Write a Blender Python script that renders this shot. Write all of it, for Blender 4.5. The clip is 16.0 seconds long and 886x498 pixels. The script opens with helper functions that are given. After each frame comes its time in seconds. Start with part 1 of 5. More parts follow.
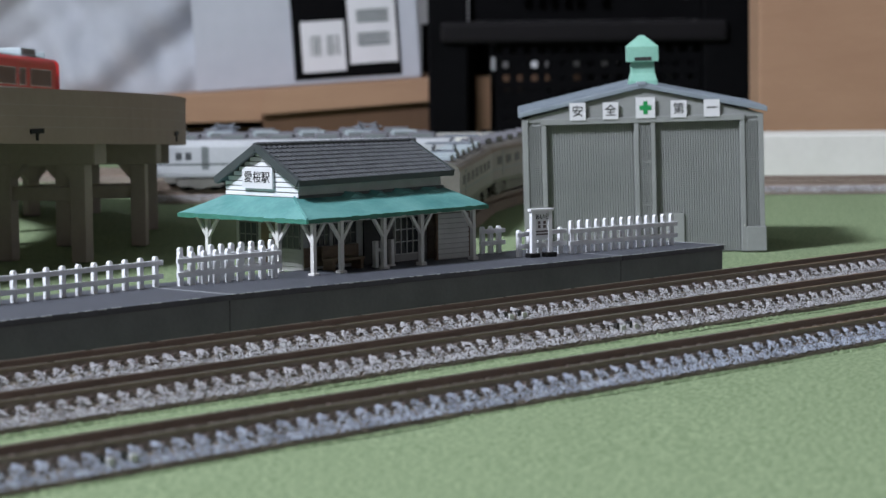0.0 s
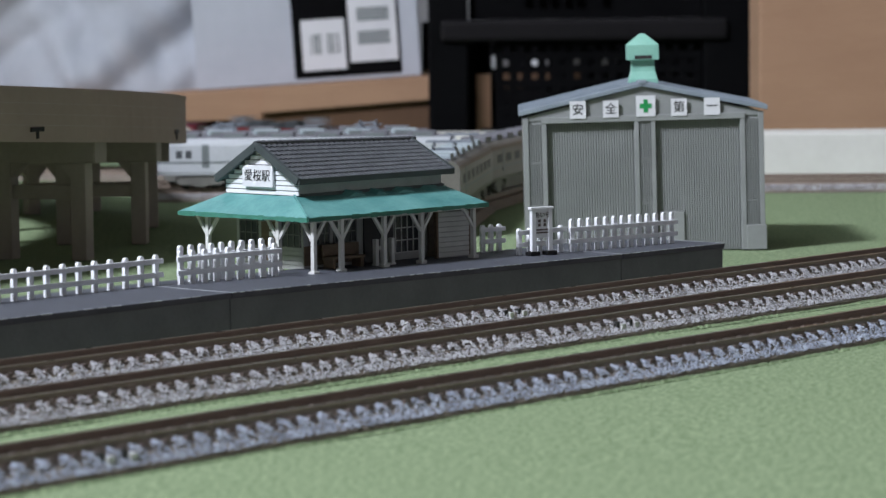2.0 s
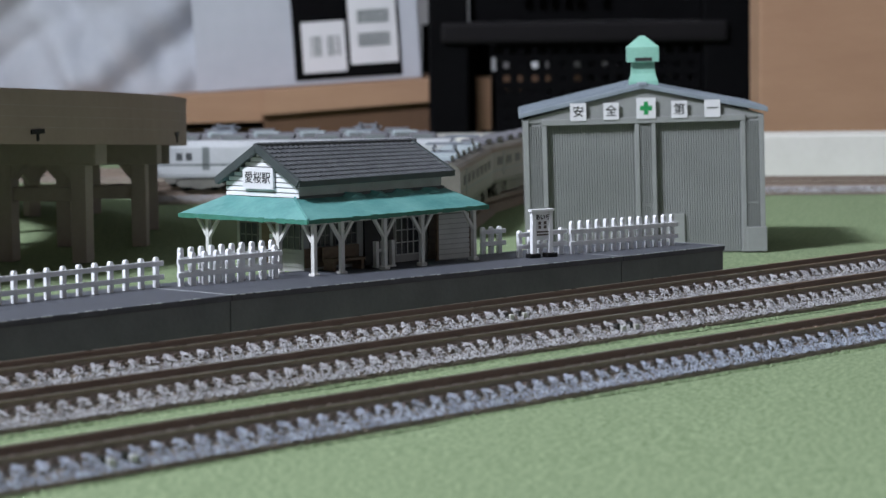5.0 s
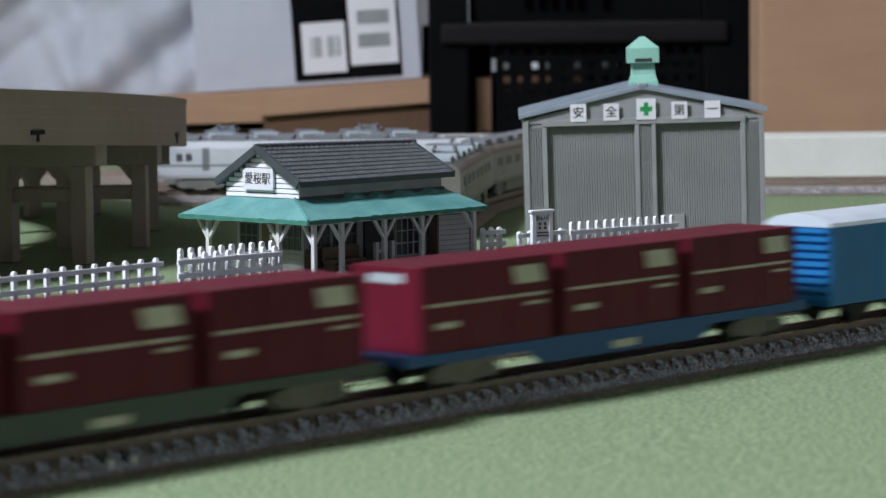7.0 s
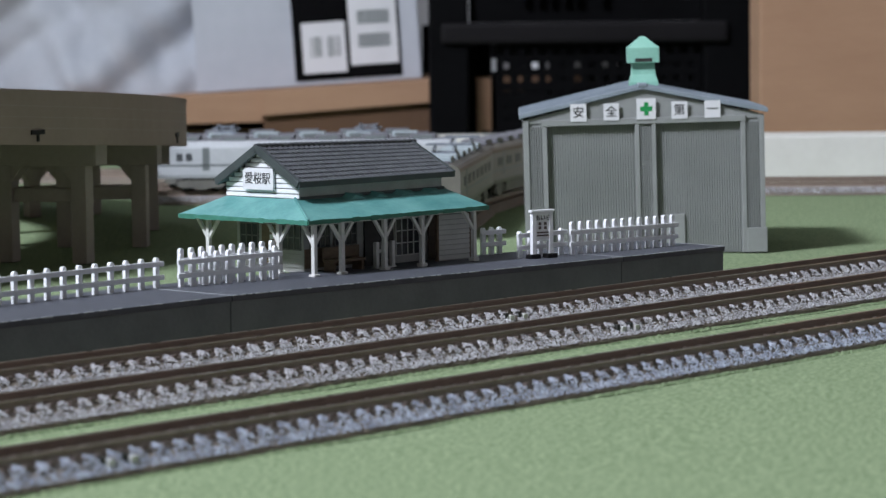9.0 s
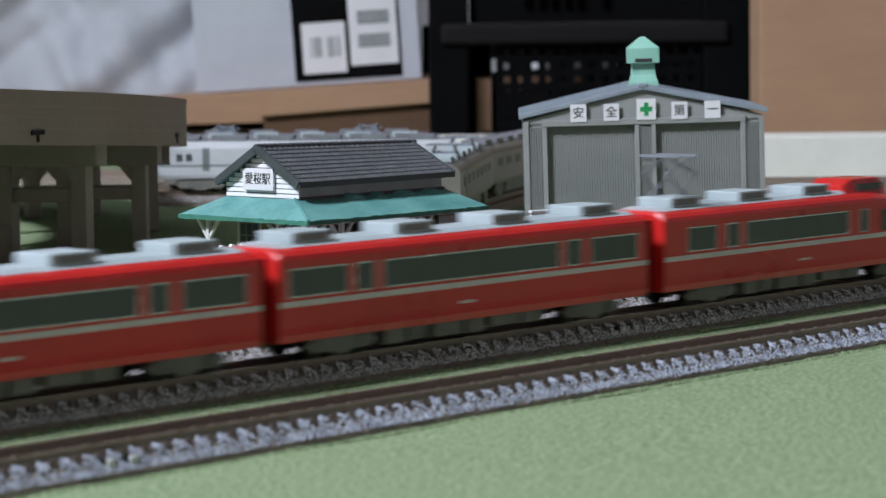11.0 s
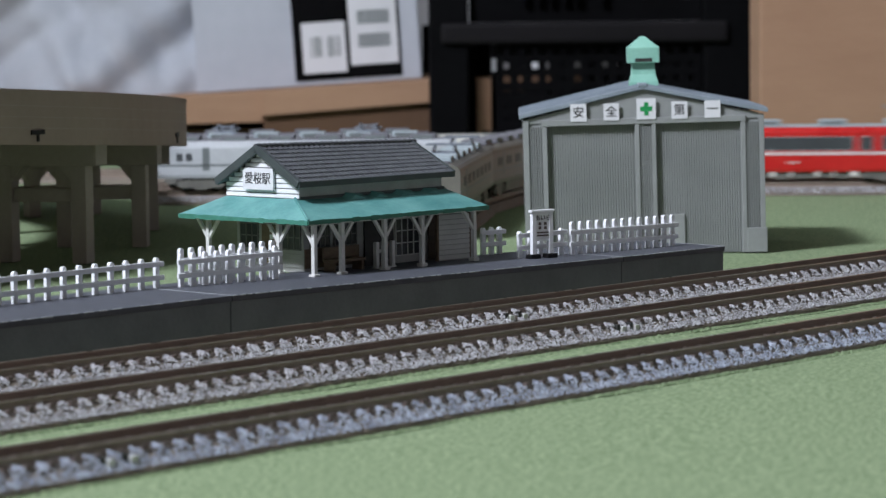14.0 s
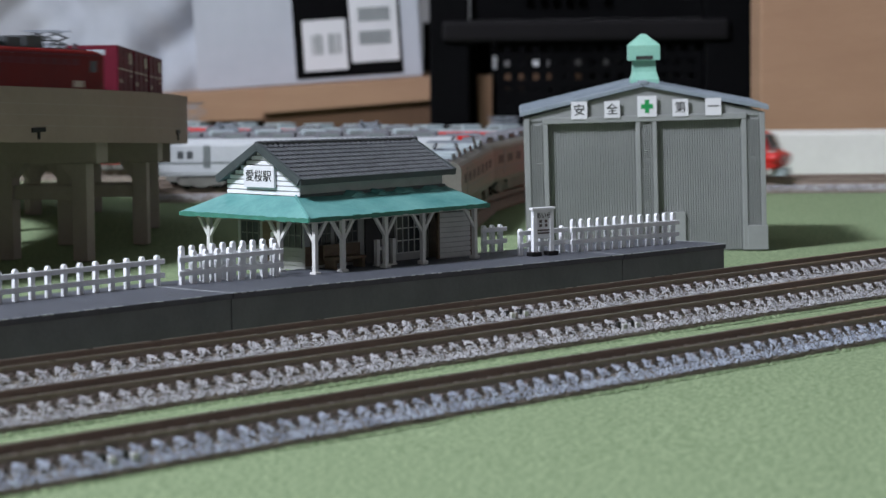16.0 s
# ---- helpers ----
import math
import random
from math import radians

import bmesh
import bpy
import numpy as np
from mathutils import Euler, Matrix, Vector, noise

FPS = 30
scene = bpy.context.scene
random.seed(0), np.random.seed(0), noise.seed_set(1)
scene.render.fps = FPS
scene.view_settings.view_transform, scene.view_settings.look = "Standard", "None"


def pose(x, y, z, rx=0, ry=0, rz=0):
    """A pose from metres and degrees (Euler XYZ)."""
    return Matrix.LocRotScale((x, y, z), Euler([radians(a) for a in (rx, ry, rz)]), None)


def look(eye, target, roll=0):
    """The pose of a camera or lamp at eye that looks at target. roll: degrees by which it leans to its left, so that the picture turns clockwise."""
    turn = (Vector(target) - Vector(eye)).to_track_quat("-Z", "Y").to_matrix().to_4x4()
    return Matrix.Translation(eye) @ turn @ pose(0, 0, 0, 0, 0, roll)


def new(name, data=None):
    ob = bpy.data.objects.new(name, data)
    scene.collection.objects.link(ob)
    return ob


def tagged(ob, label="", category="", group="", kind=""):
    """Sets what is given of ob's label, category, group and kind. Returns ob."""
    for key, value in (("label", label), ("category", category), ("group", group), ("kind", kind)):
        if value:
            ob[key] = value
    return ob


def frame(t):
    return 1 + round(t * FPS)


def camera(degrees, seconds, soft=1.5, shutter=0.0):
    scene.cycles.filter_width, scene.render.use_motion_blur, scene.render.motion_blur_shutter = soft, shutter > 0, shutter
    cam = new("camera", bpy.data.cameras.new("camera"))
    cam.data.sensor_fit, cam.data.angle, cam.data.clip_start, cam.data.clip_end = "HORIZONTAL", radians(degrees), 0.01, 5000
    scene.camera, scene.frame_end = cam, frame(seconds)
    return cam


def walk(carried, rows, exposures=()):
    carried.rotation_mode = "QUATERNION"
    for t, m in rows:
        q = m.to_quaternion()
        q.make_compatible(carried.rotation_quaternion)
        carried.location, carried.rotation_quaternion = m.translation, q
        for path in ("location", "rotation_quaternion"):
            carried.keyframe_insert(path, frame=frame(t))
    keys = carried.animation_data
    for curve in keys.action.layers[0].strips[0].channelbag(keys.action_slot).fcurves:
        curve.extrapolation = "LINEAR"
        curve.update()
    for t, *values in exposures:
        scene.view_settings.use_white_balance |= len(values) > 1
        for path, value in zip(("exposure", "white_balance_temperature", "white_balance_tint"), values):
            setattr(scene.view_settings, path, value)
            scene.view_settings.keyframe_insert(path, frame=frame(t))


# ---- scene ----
cam = camera(18.924, 16.0, soft=1.35, shutter=0.45)
MM = 0.001
EYE = (0.0, 0.0, 0.0747)


def aim(yaw, pitch, roll):
    y, p = radians(yaw), radians(pitch)
    d = Vector((math.sin(y) * math.cos(p), math.cos(y) * math.cos(p), -math.sin(p)))
    return look(EYE, Vector(EYE) + d, roll)


walk(cam, [(0, aim(47.9578, 4.8384, -0.594)),
           (0.5, aim(47.9566, 4.8749, -0.594)),
           (1, aim(47.9542, 4.8505, -0.594)),
           (1.5, aim(47.9517, 4.8749, -0.594)),
           (2, aim(47.9517, 4.8749, -0.594)),
           (2.5, aim(47.9517, 4.8566, -0.594)),
           (3, aim(47.9517, 4.8505, -0.594)),
           (3.5, aim(47.9481, 4.8384, -0.594)),
           (4, aim(47.9469, 4.8384, -0.594)),
           (6.5, aim(47.9444, 4.8103, -0.594)),
           (9, aim(47.9420, 4.8140, -0.594)),
           (11.5, aim(47.9420, 4.8055, -0.594)),
           (12.5, aim(47.9420, 4.8079, -0.594)),
           (13.5, aim(47.9420, 4.8140, -0.594)),
           (15, aim(47.9420, 4.8140, -0.594)),
           (15.5, aim(47.9298, 4.8591, -0.594)),
           (16, aim(47.9237, 4.8652, -0.594))],
     exposures=[(0.0, 0.0), (16.0, 0.0)])
cam.data.dof.use_dof = True
cam.data.dof.focus_distance = 0.70
cam.data.dof.aperture_fstop = 44.0

# ---- light: a ceiling lamp to the left, an added fill lamp at the back of the room ----
world = bpy.data.worlds.new("room_air")
world.use_nodes = True
world.node_tree.nodes["Background"].inputs[0].default_value = (0.62, 0.66, 0.72, 1)
world.node_tree.nodes["Background"].inputs[1].default_value = 0.01
scene.world = world


def ceiling_lamp(name, eye, target, power, size, colour):
    data = bpy.data.lights.new(name, "AREA")
    data.energy, data.size, data.color, data.shape = power, size, colour, "DISK"
    ob = new(name, data)
    ob.matrix_basis = look(eye, target)
    return ob


ceiling_lamp("ceiling_lamp", (-1.0, 0.72, 1.62), (0.5, 0.45, 0.0), 98, 0.45, (0.83, 0.875, 1.0))
# weak cool fill added at the back, not a known lamp
ceiling_lamp("rear_ceiling_lamp", (1.2, 2.2, 1.64), (0.9, 1.6, 0.0), 4, 0.6, (0.83, 0.88, 1.0))


# ---- materials ----
def ramp_mat(name, c1, c2, scale=200.0, rough=0.6, metal=0.0, bump=0.0, bump_scale=None, spec=0.5, detail=6.0, spread=0.25, per_object=0.0, rough_var=0.12, coat=0.0, stretch=None, island=0.0):
    m = bpy.data.materials.new(name)
    m.use_nodes = True
    nt = m.node_tree
    b = nt.nodes["Principled BSDF"]
    co = nt.nodes.new("ShaderNodeTexCoord")
    src = co.outputs["Object"]
    if stretch:
        mp = nt.nodes.new("ShaderNodeMapping")
        mp.inputs["Scale"].default_value = stretch
        nt.links.new(src, mp.inputs["Vector"])
        src = mp.outputs["Vector"]
    n1 = nt.nodes.new("ShaderNodeTexNoise")
    n1.inputs["Scale"].default_value, n1.inputs["Detail"].default_value = scale, detail
    n2 = nt.nodes.new("ShaderNodeTexNoise")
    n2.inputs["Scale"].default_value, n2.inputs["Detail"].default_value = scale * 9, 3.0
    nt.links.new(src, n1.inputs["Vector"])
    nt.links.new(src, n2.inputs["Vector"])
    mix = nt.nodes.new("ShaderNodeMath")
    mix.operation = "MULTIPLY_ADD"
    mix.inputs[1].default_value = 0.35
    nt.links.new(n2.outputs["Fac"], mix.inputs[0])
    nt.links.new(n1.outputs["Fac"], mix.inputs[2])
    out = mix.outputs[0]
    if per_object or island:
        if island:
            oi = nt.nodes.new("ShaderNodeNewGeometry")
            ro = oi.outputs["Random Per Island"]
        else:
            oi = nt.nodes.new("ShaderNodeObjectInfo")
            ro = oi.outputs["Random"]
        a = nt.nodes.new("ShaderNodeMath")
        a.operation = "MULTIPLY_ADD"
        a.inputs[1].default_value = per_object or island
        nt.links.new(ro, a.inputs[0])
        nt.links.new(out, a.inputs[2])
        out = a.outputs[0]
    cr = nt.nodes.new("ShaderNodeValToRGB")
    mid = 0.675 + 0.5 * (per_object or island)
    cr.color_ramp.elements[0].position, cr.color_ramp.elements[1].position = max(0, mid - spread), min(1, mid + spread)
    cr.color_ramp.elements[0].color, cr.color_ramp.elements[1].color = (*c1, 1), (*c2, 1)
    nt.links.new(out, cr.inputs["Fac"])
    nt.links.new(cr.outputs["Color"], b.inputs["Base Color"])
    b.inputs["Metallic"].default_value = metal
    b.inputs["Specular IOR Level"].default_value = spec
    b.inputs["Coat Weight"].default_value = coat
    rr = nt.nodes.new("ShaderNodeMapRange")
    rr.inputs["To Min"].default_value, rr.inputs["To Max"].default_value = max(0.03, rough - rough_var), min(1, rough + rough_var)
    nt.links.new(n1.outputs["Fac"], rr.inputs["Value"])
    nt.links.new(rr.outputs[0], b.inputs["Roughness"])
    if bump:
        n3 = nt.nodes.new("ShaderNodeTexNoise")
        n3.inputs["Scale"].default_value, n3.inputs["Detail"].default_value = bump_scale or scale * 6, 4.0
        nt.links.new(src, n3.inputs["Vector"])
        bp = nt.nodes.new("ShaderNodeBump")
        bp.inputs["Strength"].default_value, bp.inputs["Distance"].default_value = bump, 0.0006
        nt.links.new(n3.outputs["Fac"], bp.inputs["Height"])
        nt.links.new(bp.outputs["Normal"], b.inputs["Normal"])
    return m


def shade(c, k):
    return tuple(min(1, v * k) for v in c)


def plain(name, c, rough=0.5, vary=0.12, **kw):
    return ramp_mat(name, shade(c, 1 - vary), shade(c, 1 + vary), rough=rough, **kw)


def glow(name, c, strength):
    m = bpy.data.materials.new(name)
    m.use_nodes = True
    b = m.node_tree.nodes["Principled BSDF"]
    b.inputs["Base Color"].default_value = (*c, 1)
    b.inputs["Emission Color"].default_value = (*c, 1)
    b.inputs["Emission Strength"].default_value = strength
    return m


def glass(name, c, alpha=0.25):
    m = bpy.data.materials.new(name)
    m.use_nodes = True
    b = m.node_tree.nodes["Principled BSDF"]
    b.inputs["Base Color"].default_value = (*c, 1)
    b.inputs["Roughness"].default_value = 0.08
    b.inputs["Alpha"].default_value = alpha
    return m


M_GRASS = ramp_mat("green_mat", (0.15, 0.21, 0.108), (0.305, 0.38, 0.225), scale=900, rough=0.95, bump=0.7, bump_scale=2400, spec=0.1, spread=0.15)
M_BALLAST = ramp_mat("brown_ballast", (0.155, 0.125, 0.10), (0.25, 0.21, 0.165), scale=420, rough=0.5, bump=1.0, bump_scale=1700, spec=0.5, spread=0.2)
# grey and bluish grains paint the gleam of lit, glossy brown ballast
M_GLINT = ramp_mat("grey_ballast_grains", (0.27, 0.265, 0.275), (0.56, 0.555, 0.58), scale=300, rough=0.26, spec=1.0, coat=0.7, island=0.45)
M_GLINTBLUE = ramp_mat("bluish_ballast_grains", (0.215, 0.235, 0.285), (0.47, 0.51, 0.60), scale=300, rough=0.26, spec=1.0, coat=0.7, island=0.45)
M_FRAME = plain("weathered_window_bar", (0.13, 0.13, 0.125), rough=0.6, scale=300)
M_ROOFGREY = ramp_mat("dull_grey_coach_roof", (0.11, 0.11, 0.125), (0.18, 0.18, 0.20), scale=80, rough=0.55)
M_TIE = ramp_mat("brown_tie_plastic", (0.075, 0.052, 0.045), (0.125, 0.092, 0.078), scale=500, rough=0.36, bump=0.4, spec=0.8, per_object=0.2)
M_RAIL = plain("browned_rail", (0.24, 0.185, 0.15), rough=0.5, scale=300)
M_RAILTOP = plain("polished_rail_head", (0.42, 0.37, 0.30), rough=0.3, metal=0.9, scale=200)
M_PLATFACE = ramp_mat("dark_grey_platform_face", (0.118, 0.135, 0.140), (0.168, 0.188, 0.192), scale=120, rough=0.55, bump=0.12)
M_PLATTOP = ramp_mat("asphalt_platform_top", (0.052, 0.057, 0.070), (0.092, 0.098, 0.118), scale=260, rough=0.55, bump=0.4, bump_scale=2500)
M_EDGE = plain("worn_pale_edge", (0.38, 0.40, 0.41), rough=0.6, scale=400, vary=0.4)
M_WHITE = ramp_mat("white_plastic", (0.72, 0.73, 0.76), (0.84, 0.85, 0.87), scale=150, rough=0.42, bump=0.05)
M_CREAM = ramp_mat("grey_white_post", (0.50, 0.50, 0.48), (0.66, 0.66, 0.64), scale=180, rough=0.5)
M_WALL = ramp_mat("grey_clapboard", (0.32, 0.32, 0.31), (0.43, 0.43, 0.42), scale=160, rough=0.6)
M_BROWN = ramp_mat("brown_board", (0.10, 0.065, 0.04), (0.17, 0.12, 0.075), scale=200, rough=0.6, stretch=(1, 1, 5))
M_TILE = ramp_mat("slate_grey_tile", (0.060, 0.064, 0.070), (0.105, 0.110, 0.118), scale=350, rough=0.42, per_object=0.25, bump=0.15)
M_TRIM = plain("dark_slate_trim", (0.055, 0.066, 0.068), rough=0.42, scale=300)
M_TEAL = ramp_mat("teal_green_paint", (0.055, 0.205, 0.20), (0.145, 0.345, 0.325), scale=95, rough=0.5, bump=0.35, bump_scale=420)
M_TEALEDGE = ramp_mat("worn_teal_edge", (0.03, 0.13, 0.09), (0.06, 0.24, 0.18), scale=300, rough=0.55)
# solid boxes in this colour stand for the shade inside openings
M_DARK = plain("dark_interior", (0.028, 0.027, 0.026), rough=0.6, scale=150)
M_PANE = plain("dark_window_pane", (0.05, 0.055, 0.06), rough=0.12, scale=90)
M_BLACK = plain("black_plastic", (0.006, 0.006, 0.0065), rough=0.5, spec=0.25, scale=200)
M_INK = plain("black_ink", (0.02, 0.02, 0.022), rough=0.7, scale=300)
M_SHED = ramp_mat("grey_plastic_wall", (0.225, 0.235, 0.228), (0.285, 0.295, 0.288), scale=70, rough=0.5, bump=0.08)
M_SHEDROOF = ramp_mat("blue_grey_roof", (0.19, 0.225, 0.26), (0.27, 0.31, 0.35), scale=90, rough=0.5, bump=0.15)
M_MINT = ramp_mat("mint_green_plastic", (0.20, 0.43, 0.34), (0.28, 0.54, 0.44), scale=120, rough=0.45)
M_CROSS = plain("green_cross_paint", (0.01, 0.26, 0.07), rough=0.6, scale=200)
M_CONC = ramp_mat("grey_brown_viaduct", (0.27, 0.198, 0.168), (0.335, 0.252, 0.215), scale=45, rough=0.6, bump=0.15)
M_PIER = ramp_mat("grey_viaduct_pier", (0.30, 0.245, 0.215), (0.39, 0.325, 0.29), scale=60, rough=0.6, bump=0.12)
M_RED = ramp_mat("scarlet_car_paint", (0.46, 0.012, 0.012), (0.60, 0.022, 0.020), scale=40, rough=0.3, coat=0.3)
M_REDLOCO = ramp_mat("red_locomotive_paint", (0.115, 0.002, 0.002), (0.16, 0.004, 0.004), scale=60, rough=0.4, spec=0.15)
M_MAROON = ramp_mat("maroon_container_paint", (0.085, 0.005, 0.014), (0.125, 0.008, 0.022), scale=50, rough=0.45, spec=0.25, per_object=0.15)
M_GREYROOF = ramp_mat("pale_grey_roof", (0.30, 0.36, 0.38), (0.42, 0.48, 0.50), scale=90, rough=0.5)
M_GREYUNIT = plain("grey_roof_unit", (0.16, 0.18, 0.18), rough=0.5, scale=150)
M_UNDER = ramp_mat("grey_underframe", (0.10, 0.098, 0.086), (0.18, 0.175, 0.155), scale=160, rough=0.55)
M_BOGIE = ramp_mat("brown_grey_bogie", (0.11, 0.10, 0.078), (0.19, 0.175, 0.145), scale=160, rough=0.55)
M_BLUE = ramp_mat("bright_blue_paint", (0.008, 0.135, 0.36), (0.016, 0.19, 0.47), scale=60, rough=0.42)
M_BLUEROOF = ramp_mat("silvery_wagon_roof", (0.50, 0.56, 0.62), (0.66, 0.72, 0.78), scale=90, rough=0.35)
M_BLUEFRAME = plain("blue_underframe", (0.010, 0.075, 0.22), rough=0.45, scale=100)
M_GREENFRAME = plain("grey_green_underframe", (0.055, 0.075, 0.062), rough=0.5, scale=100)
M_STRIPE = plain("off_white_stripe", (0.62, 0.58, 0.56), rough=0.5, scale=120)
M_LOGO = plain("cream_marking", (0.55, 0.52, 0.42), rough=0.6, scale=250)
M_SILVERTRIM = plain("silver_window_frame", (0.62, 0.63, 0.66), rough=0.25, metal=0.6, scale=120)
M_WINDOW = plain("smoked_car_window", (0.06, 0.066, 0.07), rough=0.1, scale=60)
M_DULLPANE = plain("dusty_coach_window", (0.07, 0.075, 0.08), rough=0.5, spec=0.2, scale=60)
M_SILVERCAR = ramp_mat("silver_white_coach", (0.40, 0.42, 0.44), (0.54, 0.56, 0.58), scale=60, rough=0.35)
M_GREYCAR = ramp_mat("grey_green_coach", (0.13, 0.122, 0.105), (0.20, 0.188, 0.165), scale=70, rough=0.45)
M_ROOFDARK = plain("dark_roof_gear", (0.05, 0.055, 0.06), rough=0.45, scale=150)
M_PANTO = plain("blue_grey_pantograph", (0.20, 0.22, 0.25), rough=0.4, scale=150)
M_TAIL = glow("red_tail_light", (1.0, 0.012, 0.03), 6.5)
M_HEAD = glow("amber_headlight", (1.0, 0.35, 0.08), 1.3)
M_CARD = ramp_mat("tan_cardboard", (0.33, 0.19, 0.115), (0.39, 0.235, 0.145), scale=14, rough=0.85, stretch=(1, 1, 6), bump=0.05)
# plain brown board; on the low carton, tan cardboard with its shade painted in
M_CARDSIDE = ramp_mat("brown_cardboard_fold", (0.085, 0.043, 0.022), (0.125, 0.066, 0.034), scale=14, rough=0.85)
M_FOAM = ramp_mat("cream_foam_board", (0.66, 0.65, 0.60), (0.76, 0.75, 0.70), scale=30, rough=0.8, bump=0.1)
M_BAG = ramp_mat("white_plastic_bag", (0.33, 0.35, 0.385), (0.45, 0.47, 0.51), scale=9, rough=0.65, spec=0.2)
M_PAPER = ramp_mat("white_paper_box", (0.40, 0.42, 0.47), (0.475, 0.495, 0.545), scale=12, rough=0.6)
M_LABEL = plain("white_label", (0.66, 0.66, 0.68), rough=0.6, scale=60, vary=0.04)
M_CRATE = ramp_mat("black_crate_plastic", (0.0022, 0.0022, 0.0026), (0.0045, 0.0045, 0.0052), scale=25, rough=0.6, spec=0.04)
M_HOLESPOT = plain("grey_paper_slip", (0.16, 0.15, 0.15), rough=0.7, scale=60)
# slightly lighter black puts the rim's soft sheen into its colour
M_RIM = plain("worn_black_rim", (0.010, 0.009, 0.010), rough=0.6, spec=0.1, scale=40)
M_PRINT = plain("brown_print", (0.10, 0.075, 0.07), rough=0.7, scale=300)
M_BLUETHING = plain("blue_plastic", (0.02, 0.07, 0.25), rough=0.4, scale=30)
M_WALLPAINT = ramp_mat("pale_wall_paint", (0.58, 0.58, 0.59), (0.66, 0.66, 0.67), scale=3, rough=0.9)
M_FLOOR = ramp_mat("wood_floor", (0.20, 0.13, 0.08), (0.30, 0.21, 0.13), scale=4, rough=0.5, stretch=(1, 8, 1))


# ---- mesh tools, all in millimetres ----
def box(bm, x0, x1, y0, y1, z0, z1):
    vs = [bm.verts.new((x, y, z)) for z in (z0, z1) for y in (y0, y1) for x in (x0, x1)]
    for f in ((0, 2, 3, 1), (4, 5, 7, 6), (0, 1, 5, 4), (2, 6, 7, 3), (0, 4, 6, 2), (1, 3, 7, 5)):
        bm.faces.new([vs[i] for i in f])
    return vs


def hull_box(bm, a, b):
    """A box-like solid between two quads of corresponding corners."""
    va, vb = [bm.verts.new(p) for p in a], [bm.verts.new(p) for p in b]
    n = len(va)
    bm.faces.new(va[::-1])
    bm.faces.new(vb)
    for i in range(n):
        j = (i + 1) % n
        bm.faces.new((va[i], va[j], vb[j], vb[i]))


def prism(bm, prof, x0, x1, axis="x"):
    """Extrude a (u, v) outline along an axis: x -> (y, z); y -> (x, z); z -> (x, y)."""
    def at(u, v, w):
        return {"x": (w, u, v), "y": (u, w, v), "z": (u, v, w)}[axis]
    hull_box(bm, [at(u, v, x0) for u, v in prof], [at(u, v, x1) for u, v in prof])


def rod(bm, p, q, r, seg=8):
    p, q = Vector(p), Vector(q)
    d = (q - p).normalized()
    u = d.orthogonal().normalized()
    w = d.cross(u)
    ring = [(u * math.cos(2 * math.pi * k / seg) + w * math.sin(2 * math.pi * k / seg)) * r for k in range(seg)]
    hull_box(bm, [p + o for o in ring], [q + o for o in ring])


def beam(bm, p, q, wx, wy):
    """A square stick between two points; wx across its side, wy across its other side."""
    p, q = Vector(p), Vector(q)
    d = (q - p).normalized()
    ref = Vector((0, 0, 1)) if abs(d.z) < 0.9 else Vector((0, 1, 0))
    u = d.cross(ref).normalized()
    w = d.cross(u)
    ring = [u * wx / 2 + w * wy / 2, -u * wx / 2 + w * wy / 2, -u * wx / 2 - w * wy / 2, u * wx / 2 - w * wy / 2]
    hull_box(bm, [p + o for o in ring], [q + o for o in ring])


def loft(bm, sections):
    rings = [[bm.verts.new(p) for p in s] for s in sections]
    n = len(rings[0])
    for a, b in zip(rings, rings[1:]):
        for i in range(n):
            j = (i + 1) % n
            bm.faces.new((a[i], a[j], b[j], b[i]))
    bm.faces.new(rings[0][::-1])
    bm.faces.new(rings[-1])


def mesh_of(name, bm, mat, bevel=0.0, smooth=False):
    bmesh.ops.recalc_face_normals(bm, faces=bm.faces)
    if bevel:
        sharp = [e for e in bm.edges if len(e.link_faces) == 2 and e.calc_face_angle(0) > 0.5]
        bmesh.ops.bevel(bm, geom=sharp, offset=bevel, segments=2, profile=0.6, affect="EDGES", clamp_overlap=True)
    bmesh.ops.scale(bm, vec=(MM, MM, MM), verts=bm.verts)
    me = bpy.data.meshes.new(name)
    bm.to_mesh(me)
    bm.free()
    me.materials.append(mat)
    if smooth:
        for p in me.polygons:
            p.use_smooth = True
    return me


def part(name, bm, mat, parent, label="", bevel=0.0, smooth=False, at=None):
    ob = new(name, mesh_of(name, bm, mat, bevel, smooth))
    ob.parent = parent
    if at is not None:
        ob.matrix_basis = at
    if label:
        ob["label"] = label
    return ob


def share(ob, parent, at):
    c = new(ob.name.split(".")[0], ob.data)
    c.parent = parent
    c.matrix_basis = at
    if "label" in ob:
        c["label"] = ob["label"]
    return c


def at_mm(x, y, z, rx=0, ry=0, rz=0):
    return pose(x * MM, y * MM, z * MM, rx, ry, rz)


def thing(name, m, label, category, group="", kind=""):
    e = new(name)
    e.empty_display_size = 0.01
    e.matrix_basis = m
    return tagged(e, label, category, group, kind)


def solo(name, bm, mat, label, category, m=None, group="", kind="", bevel=0.0, smooth=False):
    ob = new(name, mesh_of(name, bm, mat, bevel, smooth))
    if m is not None:
        ob.matrix_basis = m
    return tagged(ob, label, category, group, kind)


def boxed(name, mat, parent, dims, label="", bevel=0.0):
    bm = bmesh.new()
    box(bm, *dims)
    return part(name, bm, mat, parent, label, bevel)


